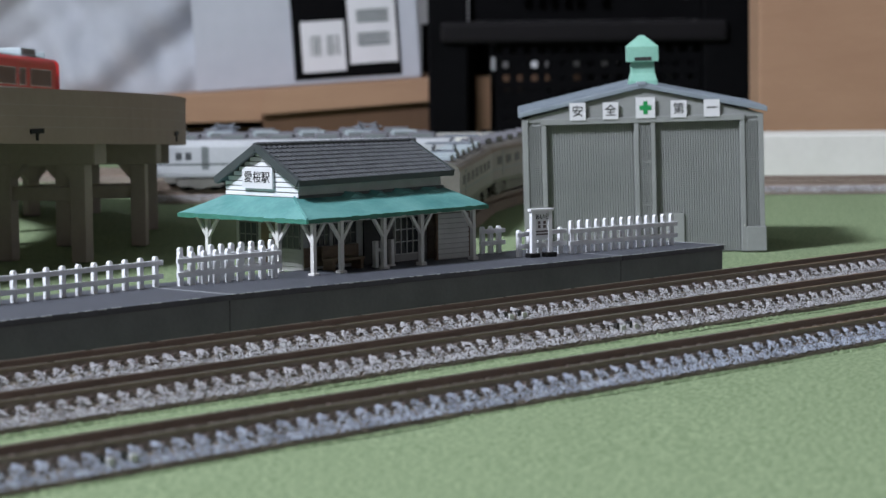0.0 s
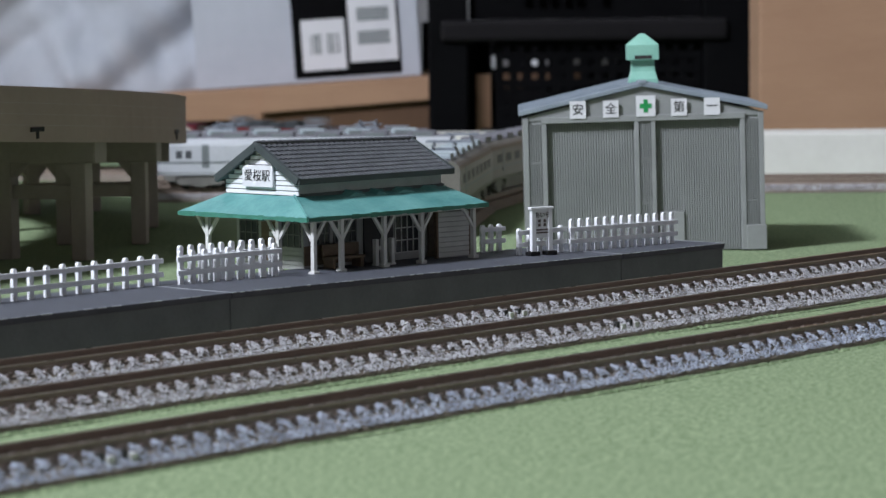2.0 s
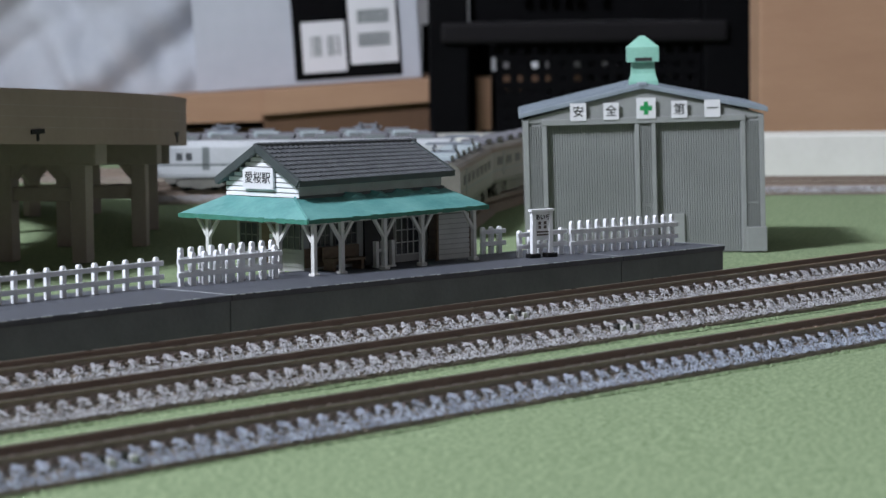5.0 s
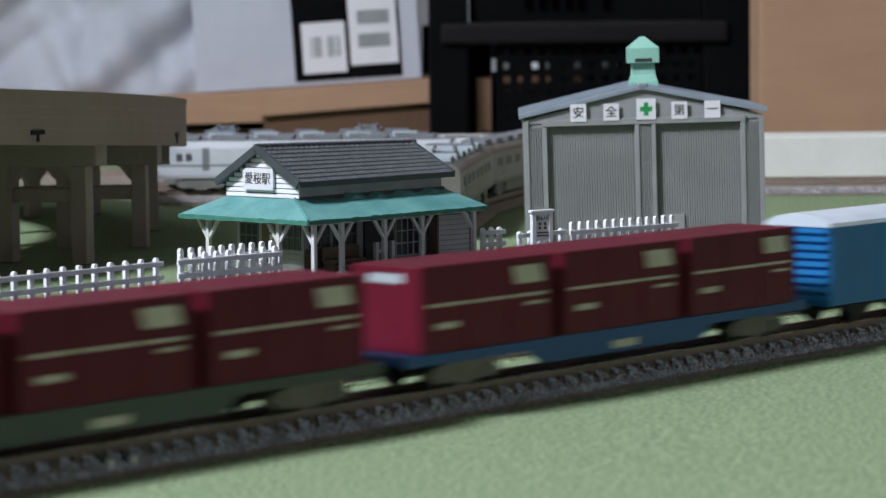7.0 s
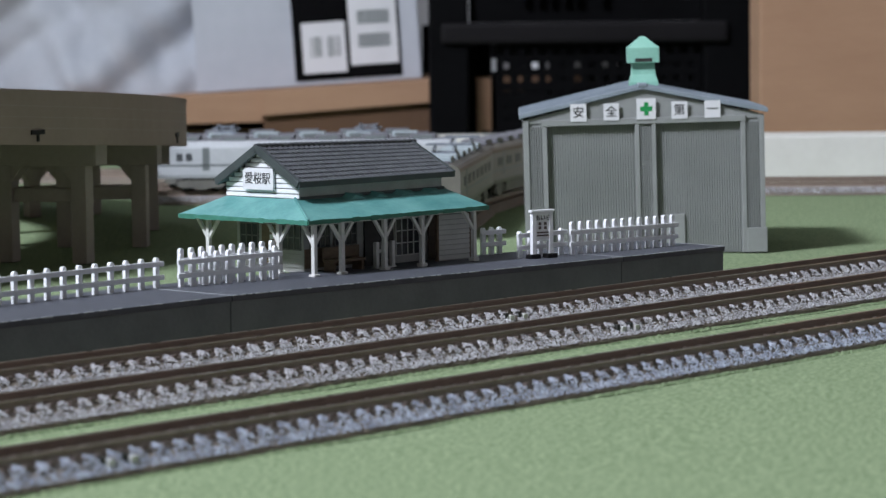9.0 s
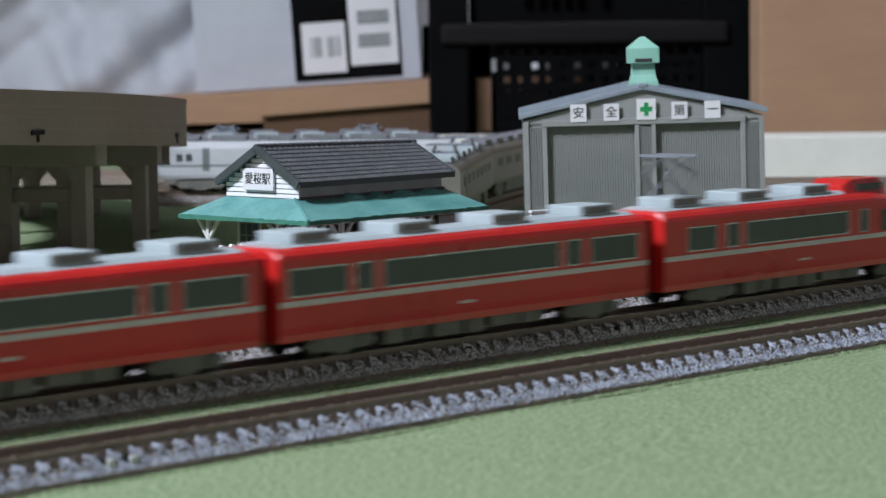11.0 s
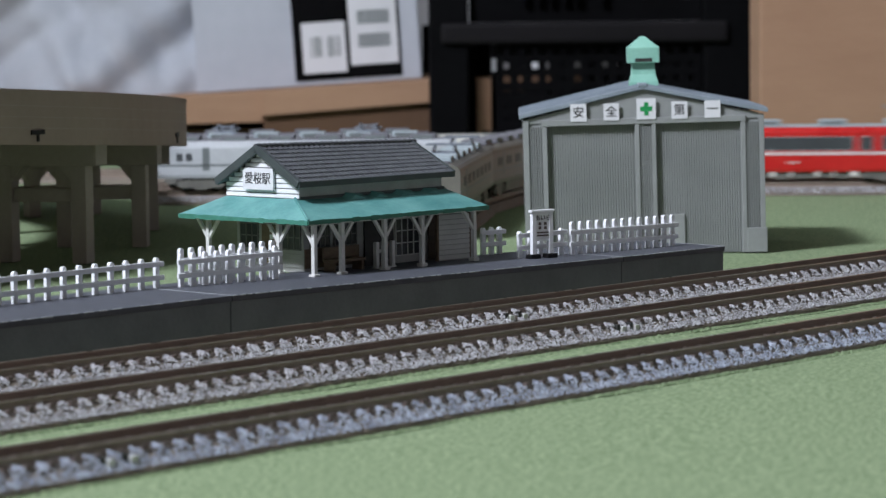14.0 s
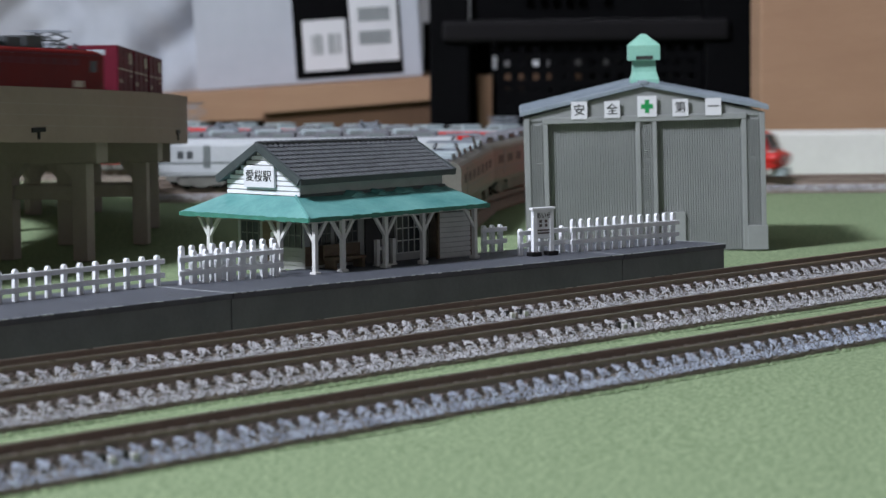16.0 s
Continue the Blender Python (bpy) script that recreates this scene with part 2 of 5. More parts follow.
def lettering(name, text, size, mat, parent, m, depth=0.05):
    cu = bpy.data.curves.new(name, "FONT")
    cu.body, cu.size, cu.align_x, cu.align_y, cu.extrude = text, size * MM, "CENTER", "CENTER", depth * MM
    tmp = bpy.data.objects.new(name, cu)
    scene.collection.objects.link(tmp)
    me = bpy.data.meshes.new_from_object(tmp.evaluated_get(bpy.context.evaluated_depsgraph_get()))
    bpy.data.objects.remove(tmp)
    me.materials.clear()
    me.materials.append(mat)
    ob = new(name, me)
    ob.parent = parent
    ob.matrix_basis = m
    return ob


FACE_FRONT = (90, 0, 0)


# ---- lines of the layout: pieces of straight and arc, x y in millimetres ----
class Line:
    def __init__(self, x, y, heading):
        self.pts, self.x, self.y, self.h = [(x, y)], x, y, heading

    def go(self, length, step=20.0):
        n = max(1, int(length / step))
        for k in range(n):
            self.x += math.cos(radians(self.h)) * length / n
            self.y += math.sin(radians(self.h)) * length / n
            self.pts.append((self.x, self.y))
        return self

    def turn(self, radius, degrees):
        """Positive turns left."""
        n = max(2, int(abs(degrees) / 3))
        for k in range(n):
            a = degrees / n
            chord = 2 * radius * math.sin(radians(abs(a)) / 2)
            self.x += math.cos(radians(self.h + a / 2)) * chord
            self.y += math.sin(radians(self.h + a / 2)) * chord
            self.h += a
            self.pts.append((self.x, self.y))
        return self

    def done(self, zs):
        """zs: rows of (share of a point's index, rail height); fills length and height."""
        self.s = [0.0]
        for (a, b), (c, d) in zip(self.pts, self.pts[1:]):
            self.s.append(self.s[-1] + math.hypot(c - a, d - b))
        ss, hh = [r[0] for r in zs], [r[1] for r in zs]
        self.z = [float(np.interp(v, ss, hh)) for v in self.s]
        return self

    def at(self, s):
        x = float(np.interp(s, self.s, [p[0] for p in self.pts]))
        y = float(np.interp(s, self.s, [p[1] for p in self.pts]))
        return x, y, float(np.interp(s, self.s, self.z))


RAIL_Z = 5.5
Y_B, Y_A, Y_C = 343.2, 395.4, 432.8
VC = (429.0, 913.0)          # centre of the viaduct's curve

# the freight runs from the back line round the right-hand curve, along the front and up to the viaduct
freight_line = Line(500, 1305, 0).go(700).turn(300, -104).go(150)
freight_line.turn(120, 54).go(85).turn(160, -130)
freight_line.x0 = len(freight_line.pts) - 1
freight_line.go(949).turn(280, -90).go(288).turn(280, -90).go(458).turn(280, -205)


def settle(line, index, x, y, zs, sag=()):
    dx, dy = x - line.pts[index][0], y - line.pts[index][1]
    line.pts = [(a + dx, b + dy) for a, b in line.pts]
    line.done([(0, RAIL_Z)])
    s0 = line.s[index]
    line.done([(s0 + a, z) for a, z in zs])
    line.s0 = s0
    if sag:
        line.z = [z - float(np.interp(s - s0, [a for a, b in sag], [b for a, b in sag])) for z, s in zip(line.z, line.s)]
    return line


PHI0 = -47.9                 # where the viaduct passes nearest to the edge of sight
CLIMB = 0.25                 # mm of rise for a degree of the curve, clockwise
TOP_RUN = 949 + 439.8 + 288 + 439.8 + 458
settle(freight_line, freight_line.x0, 920, Y_B, [(0, RAIL_Z), (TOP_RUN, RAIL_Z), (TOP_RUN + 280 * radians(205), RAIL_Z + CLIMB * 205)], [(-720, 9.0), (-490, 0.0)] + [(TOP_RUN + 280 * radians(a), d) for a, d in ((98, 0), (111, 1.2), (121, 0), (134, -2.2), (150, -1.2), (162, 0))])

# the passenger train comes down from the viaduct and runs the other way
passenger_line = Line(0, 0, -37.9).turn(243, 217.9).go(440).turn(243, 90).go(273).turn(243, 90)
passenger_line.x0 = len(passenger_line.pts) - 1
passenger_line.go(931).turn(120, 130).go(85).turn(150, -54).go(150).turn(260, 104).go(300)
RUN_IN = 440 + 381.7 + 273 + 381.7
settle(passenger_line, passenger_line.x0, -11, Y_A, [(-RUN_IN - 243 * radians(217.9), RAIL_Z + CLIMB * 217.9), (-RUN_IN, RAIL_Z), (0, RAIL_Z)], [(1330, 0.0), (1480, 6.5), (1650, 9.0)])


def deck_z(angle):
    """Rail height on the viaduct."""
    return RAIL_Z + CLIMB * (90 - angle)


# ---- room, table, ground ----
def slab(name, dims, mat, label, category, kind="structure"):
    bm = bmesh.new()
    box(bm, *dims)
    return solo(name, bm, mat, label, category, kind=kind)


slab("floor", (-2200, 3800, -2200, 3800, -760, -700), M_FLOOR, "brown wooden room floor", "floor")
slab("wall_north", (-2200, 3800, 3800, 3860, -700, 1700), M_WALLPAINT, "pale painted room wall", "wall")
slab("wall_south", (-2200, 3800, -2260, -2200, -700, 1700), M_WALLPAINT, "pale painted room wall", "wall")
slab("wall_west", (-2260, -2200, -2200, 3800, -700, 1700), M_WALLPAINT, "pale painted room wall", "wall")
slab("wall_east", (3800, 3860, -2200, 3800, -700, 1700), M_WALLPAINT, "pale painted room wall", "wall")
slab("ceiling", (-2260, 3860, -2260, 3860, 1700, 1760), M_WALLPAINT, "white painted room ceiling", "ceiling")


def dip(x, y):
    """The mat sags towards the back of the table."""
    return 9.0 * min(1.0, max(0.0, (0.7425 * x + 0.6699 * y - 1190) / 210))


def build_ground():
    nx, ny = 150, 150
    xs = [-700 + 2900 * i / nx for i in range(nx + 1)]
    ys = [60 + 2600 * j / ny for j in range(ny + 1)]
    bm = bmesh.new()
    grid = [[bm.verts.new((x, y, 0.35 * noise.noise((x / 37, y / 37, 0)) - 0.2 - dip(x, y))) for x in xs] for y in ys]
    for j in range(ny):
        for i in range(nx):
            bm.faces.new((grid[j][i], grid[j][i + 1], grid[j + 1][i + 1], grid[j + 1][i]))
    g = solo("ground", bm, M_GRASS, "pale green flocked layout mat on a table", "ground", kind="structure", smooth=True)
    t = thing("table", Matrix(), "large brown board table under the layout mat", "table", kind="structure")
    boxed("tabletop", M_CARDSIDE, t, (-720, 2220, 40, 2680, -40, -11))
    for x in (-640, 2140):
        for y in (120, 2600):
            boxed("leg", M_CARDSIDE, t, (x - 30, x + 30, y - 30, y + 30, -700, -40))
    return g


build_ground()


def sweep(bm, pts, zs, prof, foot=None):
    """Carry a (side, height) outline along pts; heights are added to zs; foot: heights below 0 drop to this level."""
    rings = []
    for i, (x, y) in enumerate(pts):
        a, b = pts[max(0, i - 1)], pts[min(len(pts) - 1, i + 1)]
        d = Vector((b[0] - a[0], b[1] - a[1])).normalized()
        n = (-d.y, d.x)
        rings.append([(x + n[0] * u, y + n[1] * u, (min(foot, zs[i] - 5.5) if zs[i] < 24 else zs[i] - 2.95) if (foot is not None and v < -50) else zs[i] + min(v, 0) if v < 0 or foot is not None else zs[i] + v) for u, v in prof])
    loft(bm, rings)


BED = [(-9.8, -99), (-9.7, -4.85), (-6.9, -2.4), (6.9, -2.4), (9.7, -4.85), (9.8, -99)]


def rail_profile(u):
    return [(u - 0.75, -2.0), (u + 0.75, -2.0), (u + 0.3, -1.5), (u + 0.3, -0.7), (u + 0.55, -0.5), (u + 0.55, 0.0), (u - 0.55, 0.0), (u - 0.55, -0.5), (u - 0.3, -0.7), (u - 0.3, -1.5)]


def grains_mesh(name, verts, faces, mat):
    me = bpy.data.meshes.new(name)
    me.from_pydata([(x * MM, y * MM, z * MM) for x, y, z in verts], [], faces)
    me.materials.append(mat)
    return me


def grain(verts, faces, rnd, x, y, z, r, tall=0.9):
    k = len(verts)
    for a in (0.4, 1.97, 3.5, 5.1):
        b = a + rnd.uniform(-.3, .3)
        verts.append((x + r * math.cos(b), y + r * math.sin(b), z - r * 0.5))
    verts.append((x + rnd.uniform(-.1, .1), y + rnd.uniform(-.1, .1), z + r * tall))
    faces.extend((k + i, k + (i + 1) % 4, k + 4) for i in range(4))


def glint_grains(verts, faces, pts, zs, every, tie, rnd, side=(-9.55, -5.7)):
    """Small angular grains in the colour of the ballast's gleam on the near shoulder of a track, heaped up between the
    ends of the ties.
    """
    for (x, y), (x2, y2), z in zip(pts, pts[1:], zs):
        d = Vector((x2 - x, y2 - y))
        L = d.length
        d.normalize()
        n = Vector((-d.y, d.x))
        for k in range(int(L * every)):
            t, f = rnd.random() * L, rnd.random()
            u = side[0] + (side[1] - side[0]) * f
            zz = z - 4.3 + 2.1 * min(1, f * 1.5)
            p = Vector((x, y)) + d * t + n * u
            r = 0.13 + 0.17 * rnd.random()
            if tie is not None and f > 0.42:
                off = abs((p.x - tie) % 5.03 - 2.515)
                if off > 2.1 - 1.75 * (f - 0.42) / 0.58:
                    continue
                zz += 0.15 + 0.9 * (f - 0.42) / 0.58
                r *= 1.15
            grain(verts, faces, rnd, p.x, p.y, zz, r)


TIE_MESH = []


def track(name, pts, zs, label, ties=None, grains=None, foot=0.0, glint_mat=None):
    t = thing(name, Matrix(), label, "railway track", kind="structure")
    bm = bmesh.new()
    sweep(bm, pts, zs, BED, foot)
    part("ballast_bed", bm, M_BALLAST, t, "brown moulded plastic ballast")
    for u in (-4.85, 4.85):
        bm = bmesh.new()
        sweep(bm, pts, zs, rail_profile(u))
        part("rail", bm, M_RAIL, t, "brown-sided steel rail")
        bm = bmesh.new()
        sweep(bm, pts, [z + 0.06 for z in zs], [(u - 0.45, -0.05), (u + 0.45, -0.05), (u + 0.45, 0), (u - 0.45, 0)])
        part("rail_head", bm, M_RAILTOP, t, "polished rail head")
    if ties:
        x0, x1, y = ties
        if not TIE_MESH:
            bm = bmesh.new()
            box(bm, -1.1, 1.1, -7.1, 7.1, -0.9, 0.5)
            for u in (-4.85, 4.85):
                for du in (-1.25, 1.25):
                    box(bm, -0.6, 0.6, u + du - 0.55, u + du + 0.55, 0.45, 1.2)
            TIE_MESH.append(mesh_of("tie", bm, M_TIE))
        n = int((x1 - x0) / 5.03)
        for k in range(n):
            o = new("tie", TIE_MESH[0])
            o.parent = t
            o.matrix_basis = at_mm(x0 + 5.03 * k, y, RAIL_Z - 2.55)
    if grains:
        verts, faces, rnd = [], [], random.Random(5)
        for seg in grains:
            glint_grains(verts, faces, *seg, rnd)
        g = new("ballast_grains", grains_mesh("ballast_grains", verts, faces, glint_mat or M_GLINT))
        g.parent = t
        tagged(g, "pale grains painting the gleam of glossy ballast on the shoulders", kind="stuff")
    return t


def straight_pts(x0, x1, y, step=10):
    n = int((x1 - x0) / step)
    return [(x0 + (x1 - x0) * k / n, y) for k in range(n + 1)]


def grain_pts(x0, x1, y, tie):
    pts = straight_pts(x0, x1, y)
    return (pts, [RAIL_Z] * len(pts), 42, tie)


def back_grains():
    i0 = passenger_line.x0
    pick = [p for p, s in zip(passenger_line.pts, passenger_line.s) if 1150 < s - passenger_line.s0 < 1450][::-1]
    return (pick, [RAIL_Z] * len(pick), 40, None)


FRONT = track("front_track", freight_line.pts, freight_line.z, "brown model railway track nearest the grass edge", (262, 800, Y_B), [grain_pts(262, 640, Y_B, 262)], glint_mat=M_GLINTBLUE)
MIDDLE = track("middle_track", passenger_line.pts, passenger_line.z, "brown model railway track between two others", (280, 860, Y_A), [grain_pts(280, 680, Y_A, 280), back_grains()])
cpts = straight_pts(-100, 1000, Y_C)
BESIDE = track("platform_track", cpts, [RAIL_Z] * len(cpts), "brown model railway track beside the platform", (280, 900, Y_C), [grain_pts(290, 700, Y_C, 280)])


def build_joiners(parent, x, y):
    """Two pale moulded rail joiners on the near shoulder, a tie apart."""
    for k in (-1, 1):
        j = boxed("rail_joiner", M_CREAM, parent, (x + 2.5 * k - 0.8, x + 2.5 * k + 0.8, y - 8.6, y - 5.8, RAIL_Z - 4.2, RAIL_Z - 2.3), "pale grey moulded joiner", bevel=0.15)
        boxed("joiner_slot", M_DARK, j, (x + 2.5 * k - 2.0, x + 2.5 * k - 0.95, y - 8.0, y - 5.4, RAIL_Z - 3.8, RAIL_Z - 1.7))


build_joiners(FRONT, 290.6, Y_B)
build_joiners(MIDDLE, 495.0, Y_A)
build_joiners(BESIDE, 498.1, Y_C)


def build_flock():
    """Loose flock tufts along the foot of the tracks."""
    verts, faces, rnd = [], [], random.Random(12)
    for y, x0, x1, side in ((Y_B - 9.8, 240, 640, -1), (Y_A - 9.8, 265, 700, -1), (Y_B + 9.8, 250, 640, 1)):
        x = x0
        while x < x1:
            clump = noise.noise((x / 9, y, 0.0))
            for k in range(4):
                grain(verts, faces, rnd, x + rnd.uniform(-.4, .4), y + side * rnd.uniform(0.5 - 0.7 * clump, 2.0), rnd.uniform(-0.1, 0.1), rnd.uniform(0.2, 0.4 + 0.15 * clump), 1.1)
            x += 0.45
    g = new("flock_tufts", grains_mesh("flock_tufts", verts, faces, M_GRASS))
    tagged(g, "pale green flock tufts along the tracks", "grass", kind="stuff")


build_flock()


# ---- viaduct ----
def build_viaduct():
    v = thing("curved_viaduct", Matrix(), "grey-brown plastic double-track curved viaduct on piers", "viaduct")
    a0, a1 = -168, 18
    n = 93
    angs = [a0 + (a1 - a0) * k / n for k in range(n + 1)]
    pts = [(VC[0] + 261.5 * math.cos(radians(a)), VC[1] + 261.5 * math.sin(radians(a))) for a in angs]
    zs = [deck_z(a) - 40 for a in angs]
    bm = bmesh.new()
    sweep(bm, pts, zs, [(-36, 34.5), (36, 34.5), (36, 37.0), (-36, 37.0)])
    part("deck", bm, M_CONC, v)
    for u in (-37.2, 37.2):
        bm = bmesh.new()
        sweep(bm, pts, zs, [(u - 1.2, 33.6), (u + 1.2, 33.6), (u + 1.2, 49.2), (u + 1.45, 49.2), (u + 1.45, 50.2), (u - 1.45, 50.2), (u - 1.45, 49.2), (u - 1.2, 49.2)])
        part("parapet", bm, M_CONC, v)
    for z in (38.6, 41.9, 45.2):
        bm = bmesh.new()
        sweep(bm, pts, zs, [(-38.46, z), (-38.36, z), (-38.36, z + 0.14), (-38.46, z + 0.14)])
        part("shutter_line", bm, M_PIER, v, "faint moulded line")
    for k in range(8):
        a = PHI0 - 26.2 - 23 * 3 + 23 * k
        z = deck_z(a) - 40
        bm = bmesh.new()
        box(bm, -0.35, 0.35, -3.4, 3.4, z + 36.7, z + 38.1)
        box(bm, -0.35, 0.35, -0.5, 0.5, z + 34.6, z + 36.7)
        part("drain_slot", bm, M_BLACK, v, "small black drain slot", at=at_mm(VC[0] + 299.95 * math.cos(radians(a)), VC[1] + 299.95 * math.sin(radians(a)), 0, 0, 0, a))
    return v


build_viaduct()


def build_pier(ang):
    top = deck_z(ang) - 40 + 34.4
    m = at_mm(VC[0] + 261.5 * math.cos(radians(ang)), VC[1] + 261.5 * math.sin(radians(ang)), 0, 0, 0, ang - 90)
    p = thing("viaduct_pier", m, "grey plastic viaduct pier with braced legs", "viaduct pier", "piers under the viaduct")
    bm = bmesh.new()
    box(bm, -4.6, 4.6, -33, 33, top - 7.2, top - 0.05)
    part("cross_head", bm, M_PIER, p, bevel=0.5)
    for y in (-26, 0, 26):
        bm = bmesh.new()
        box(bm, -3.0, 3.0, y - 2.6, y + 2.6, 0, top - 7.25)
        leg = part("leg", bm, M_PIER, p, bevel=0.4)
        for s in (-1, 1):
            if abs(y + s * 26) < 30:
                bm = bmesh.new()
                prism(bm, [(y + s * 2.55, top - 7.25), (y + s * 2.55, top - 12.5), (y + s * 7.0, top - 7.25)], -2.6, 2.6)
                part("gusset", bm, M_PIER, leg)
    for y0, y1 in ((-23.35, -2.65), (2.65, 23.35)):
        boxed("tie_beam", M_PIER, p, (-1.8, 1.8, y0, y1, top - 19.0, top - 14.5), bevel=0.3)
    return p


for phi_ in (-84, -66, -49, -33, -16.7, -4.0, 11.0, 30.0, 52.0):
    build_pier(PHI0 + phi_)


# ---- platform ----
Y_P, Z_P = 447.1, 11.83


def top_at(x):
    """The platform's top: its sections have settled unevenly."""
    return float(np.interp(x, (180, 355, 422.5, 569, 618), (12.2, 12.35, 12.75, 11.25, 11.0)))


def build_platform(x0, x1, label):
    p = thing("platform_section", Matrix(), label, "platform", "platform sections", "structure")
    za, zb = top_at(x0), top_at(x1)

    def slope(u0, u1, y0, y1, drop0, drop1):
        """A slab whose top and bottom hang below the sloping top line."""
        def z(u, d):
            return za + (zb - za) * (u - x0) / (x1 - x0) - d
        hull_box(bm, [(u0, y0, z(u0, drop1) if drop1 is not None else 0), (u0, y1, z(u0, drop1) if drop1 is not None else 0), (u0, y1, z(u0, drop0)), (u0, y0, z(u0, drop0))],
                 [(u1, y0, z(u1, drop1) if drop1 is not None else 0), (u1, y1, z(u1, drop1) if drop1 is not None else 0), (u1, y1, z(u1, drop0)), (u1, y0, z(u1, drop0))])
    bm = bmesh.new()
    slope(x0 + 0.15, x1 - 0.15, Y_P + 0.7, Y_P + 34, 1.4, None)
    part("wall", bm, M_PLATFACE, p)
    bm = bmesh.new()
    slope(x0 + 0.1, x1 - 0.1, Y_P, Y_P + 35, 0, 1.4)
    part("top_slab", bm, M_PLATTOP, p, bevel=0.18)
    bm = bmesh.new()
    n = 60
    rnd = random.Random(int(x0))
    for k in range(n):
        if rnd.random() < 0.85:
            a = x0 + 0.2 + (x1 - x0 - 0.4) * k / n
            slope(a, a + (x1 - x0) / n * rnd.uniform(0.5, 0.98), Y_P - 0.04, Y_P + rnd.uniform(0.15, 0.5), -0.03, rnd.uniform(0.05, 0.25))
    part("worn_edge", bm, M_EDGE, p, "pale scuffed platform edge")
    bm = bmesh.new()
    slope(x1 - 0.35, x1 + 0.1, Y_P - 0.03, Y_P + 26, -0.05, 0.05)
    part("joint_line", bm, M_EDGE, p, "pale worn joint")
    return p


build_platform(180, 422.5, "dark grey platform section with a flat asphalt top")
build_platform(422.5, 569.0, "dark grey platform section under the station canopy")
build_platform(569.0, 616, "short dark grey platform end section")


# ---- white fences ----
def build_fence(m, count, pitch, label, height=9.2):
    f = thing("picket_fence", m, label, "fence", "white picket fences")
    L = pitch * (count - 1)
    for k in range(count):
        bm = bmesh.new()
        w = 0.62
        prism(bm, [(k * pitch - w, 0.0), (k * pitch + w, 0.0), (k * pitch + w, height - 0.5), (k * pitch + w - 0.35, height), (k * pitch - w + 0.35, height), (k * pitch - w, height - 0.5)], -0.5, 0.5, "y")
        part("picket", bm, M_WHITE, f)
    for z in (3.0, 6.3):
        bm = bmesh.new()
        box(bm, -1.6, L + 1.6, -1.15, -0.48, z - 0.62, z + 0.62)
        part("fence_rail", bm, M_WHITE, f, bevel=0.12)
    return f


build_fence(at_mm(327, 473.3, Z_P + 0.4, 0, 0, 1.0), 21, 4.85, "long white plastic picket fence at the platform back", 7.8)
build_fence(at_mm(429.5, 472.3, Z_P + 0.6, 0, 0, -4), 9, 3.7, "short white plastic picket fence beside the station", 8.3)
build_fence(at_mm(432.5, 475.6, Z_P + 0.6, 0, 0, -2), 10, 3.3, "short white picket fence doubled behind the first one")
build_fence(at_mm(566.5, 463.2, Z_P - 0.7, 0, 0.4, -6), 13, 3.35, "white plastic picket fence leaning at the platform end")
build_fence(at_mm(549.6, 481, Z_P - 0.5, 0, 0, -8), 3, 3.0, "short white fence piece behind the canopy", 7.6)
build_fence(at_mm(547.5, 466.0, Z_P - 0.5, 0, 0, -5), 5, 4.0, "short white fence behind the name board", 7.4)


# ---- station name board ----
def build_nameboard():
    b = thing("station_name_board", at_mm(551.5, 461.5, Z_P - 0.5, 0, 0, -14), "white platform name board with small lettering on two posts", "sign")
    bm = bmesh.new()
    box(bm, -3.0, 3.0, -0.4, 0.4, 4.8, 12.6)
    part("board", bm, M_WHITE, b, bevel=0.1)
    bm = bmesh.new()
    box(bm, -3.9, 3.9, -0.8, 0.8, 12.6, 13.3)
    part("cap", bm, M_WHITE, b, bevel=0.15)
    for x in (-2.8, 2.8):
        bm = bmesh.new()
        box(bm, x - 0.6, x + 0.6, -0.6, 0.6, 0.4, 12.6)
        part("post", bm, M_WHITE, b)
        bm = bmesh.new()
        box(bm, x - 1.7, x + 1.7, -1.3, 1.3, 0, 1.3)
        part("foot", bm, M_BLACK, b, "black foot", bevel=0.3)
    lettering("name", "あいら", 1.75, M_INK, b, at_mm(0.1, -0.5, 11.0, *FACE_FRONT))
    bm = bmesh.new()
    for z in (9.5, 8.4):
        for x in (-0.9, 0.9):
            box(bm, x - 0.4, x + 0.4, -0.52, -0.42, z - 0.4, z + 0.4)
    for z in (7.1, 6.3):
        box(bm, -1.9, 2.0, -0.52, -0.42, z - 0.2, z + 0.2)
    part("small_print", bm, M_PRINT, b, "brown illegible small print")
    return b


build_nameboard()


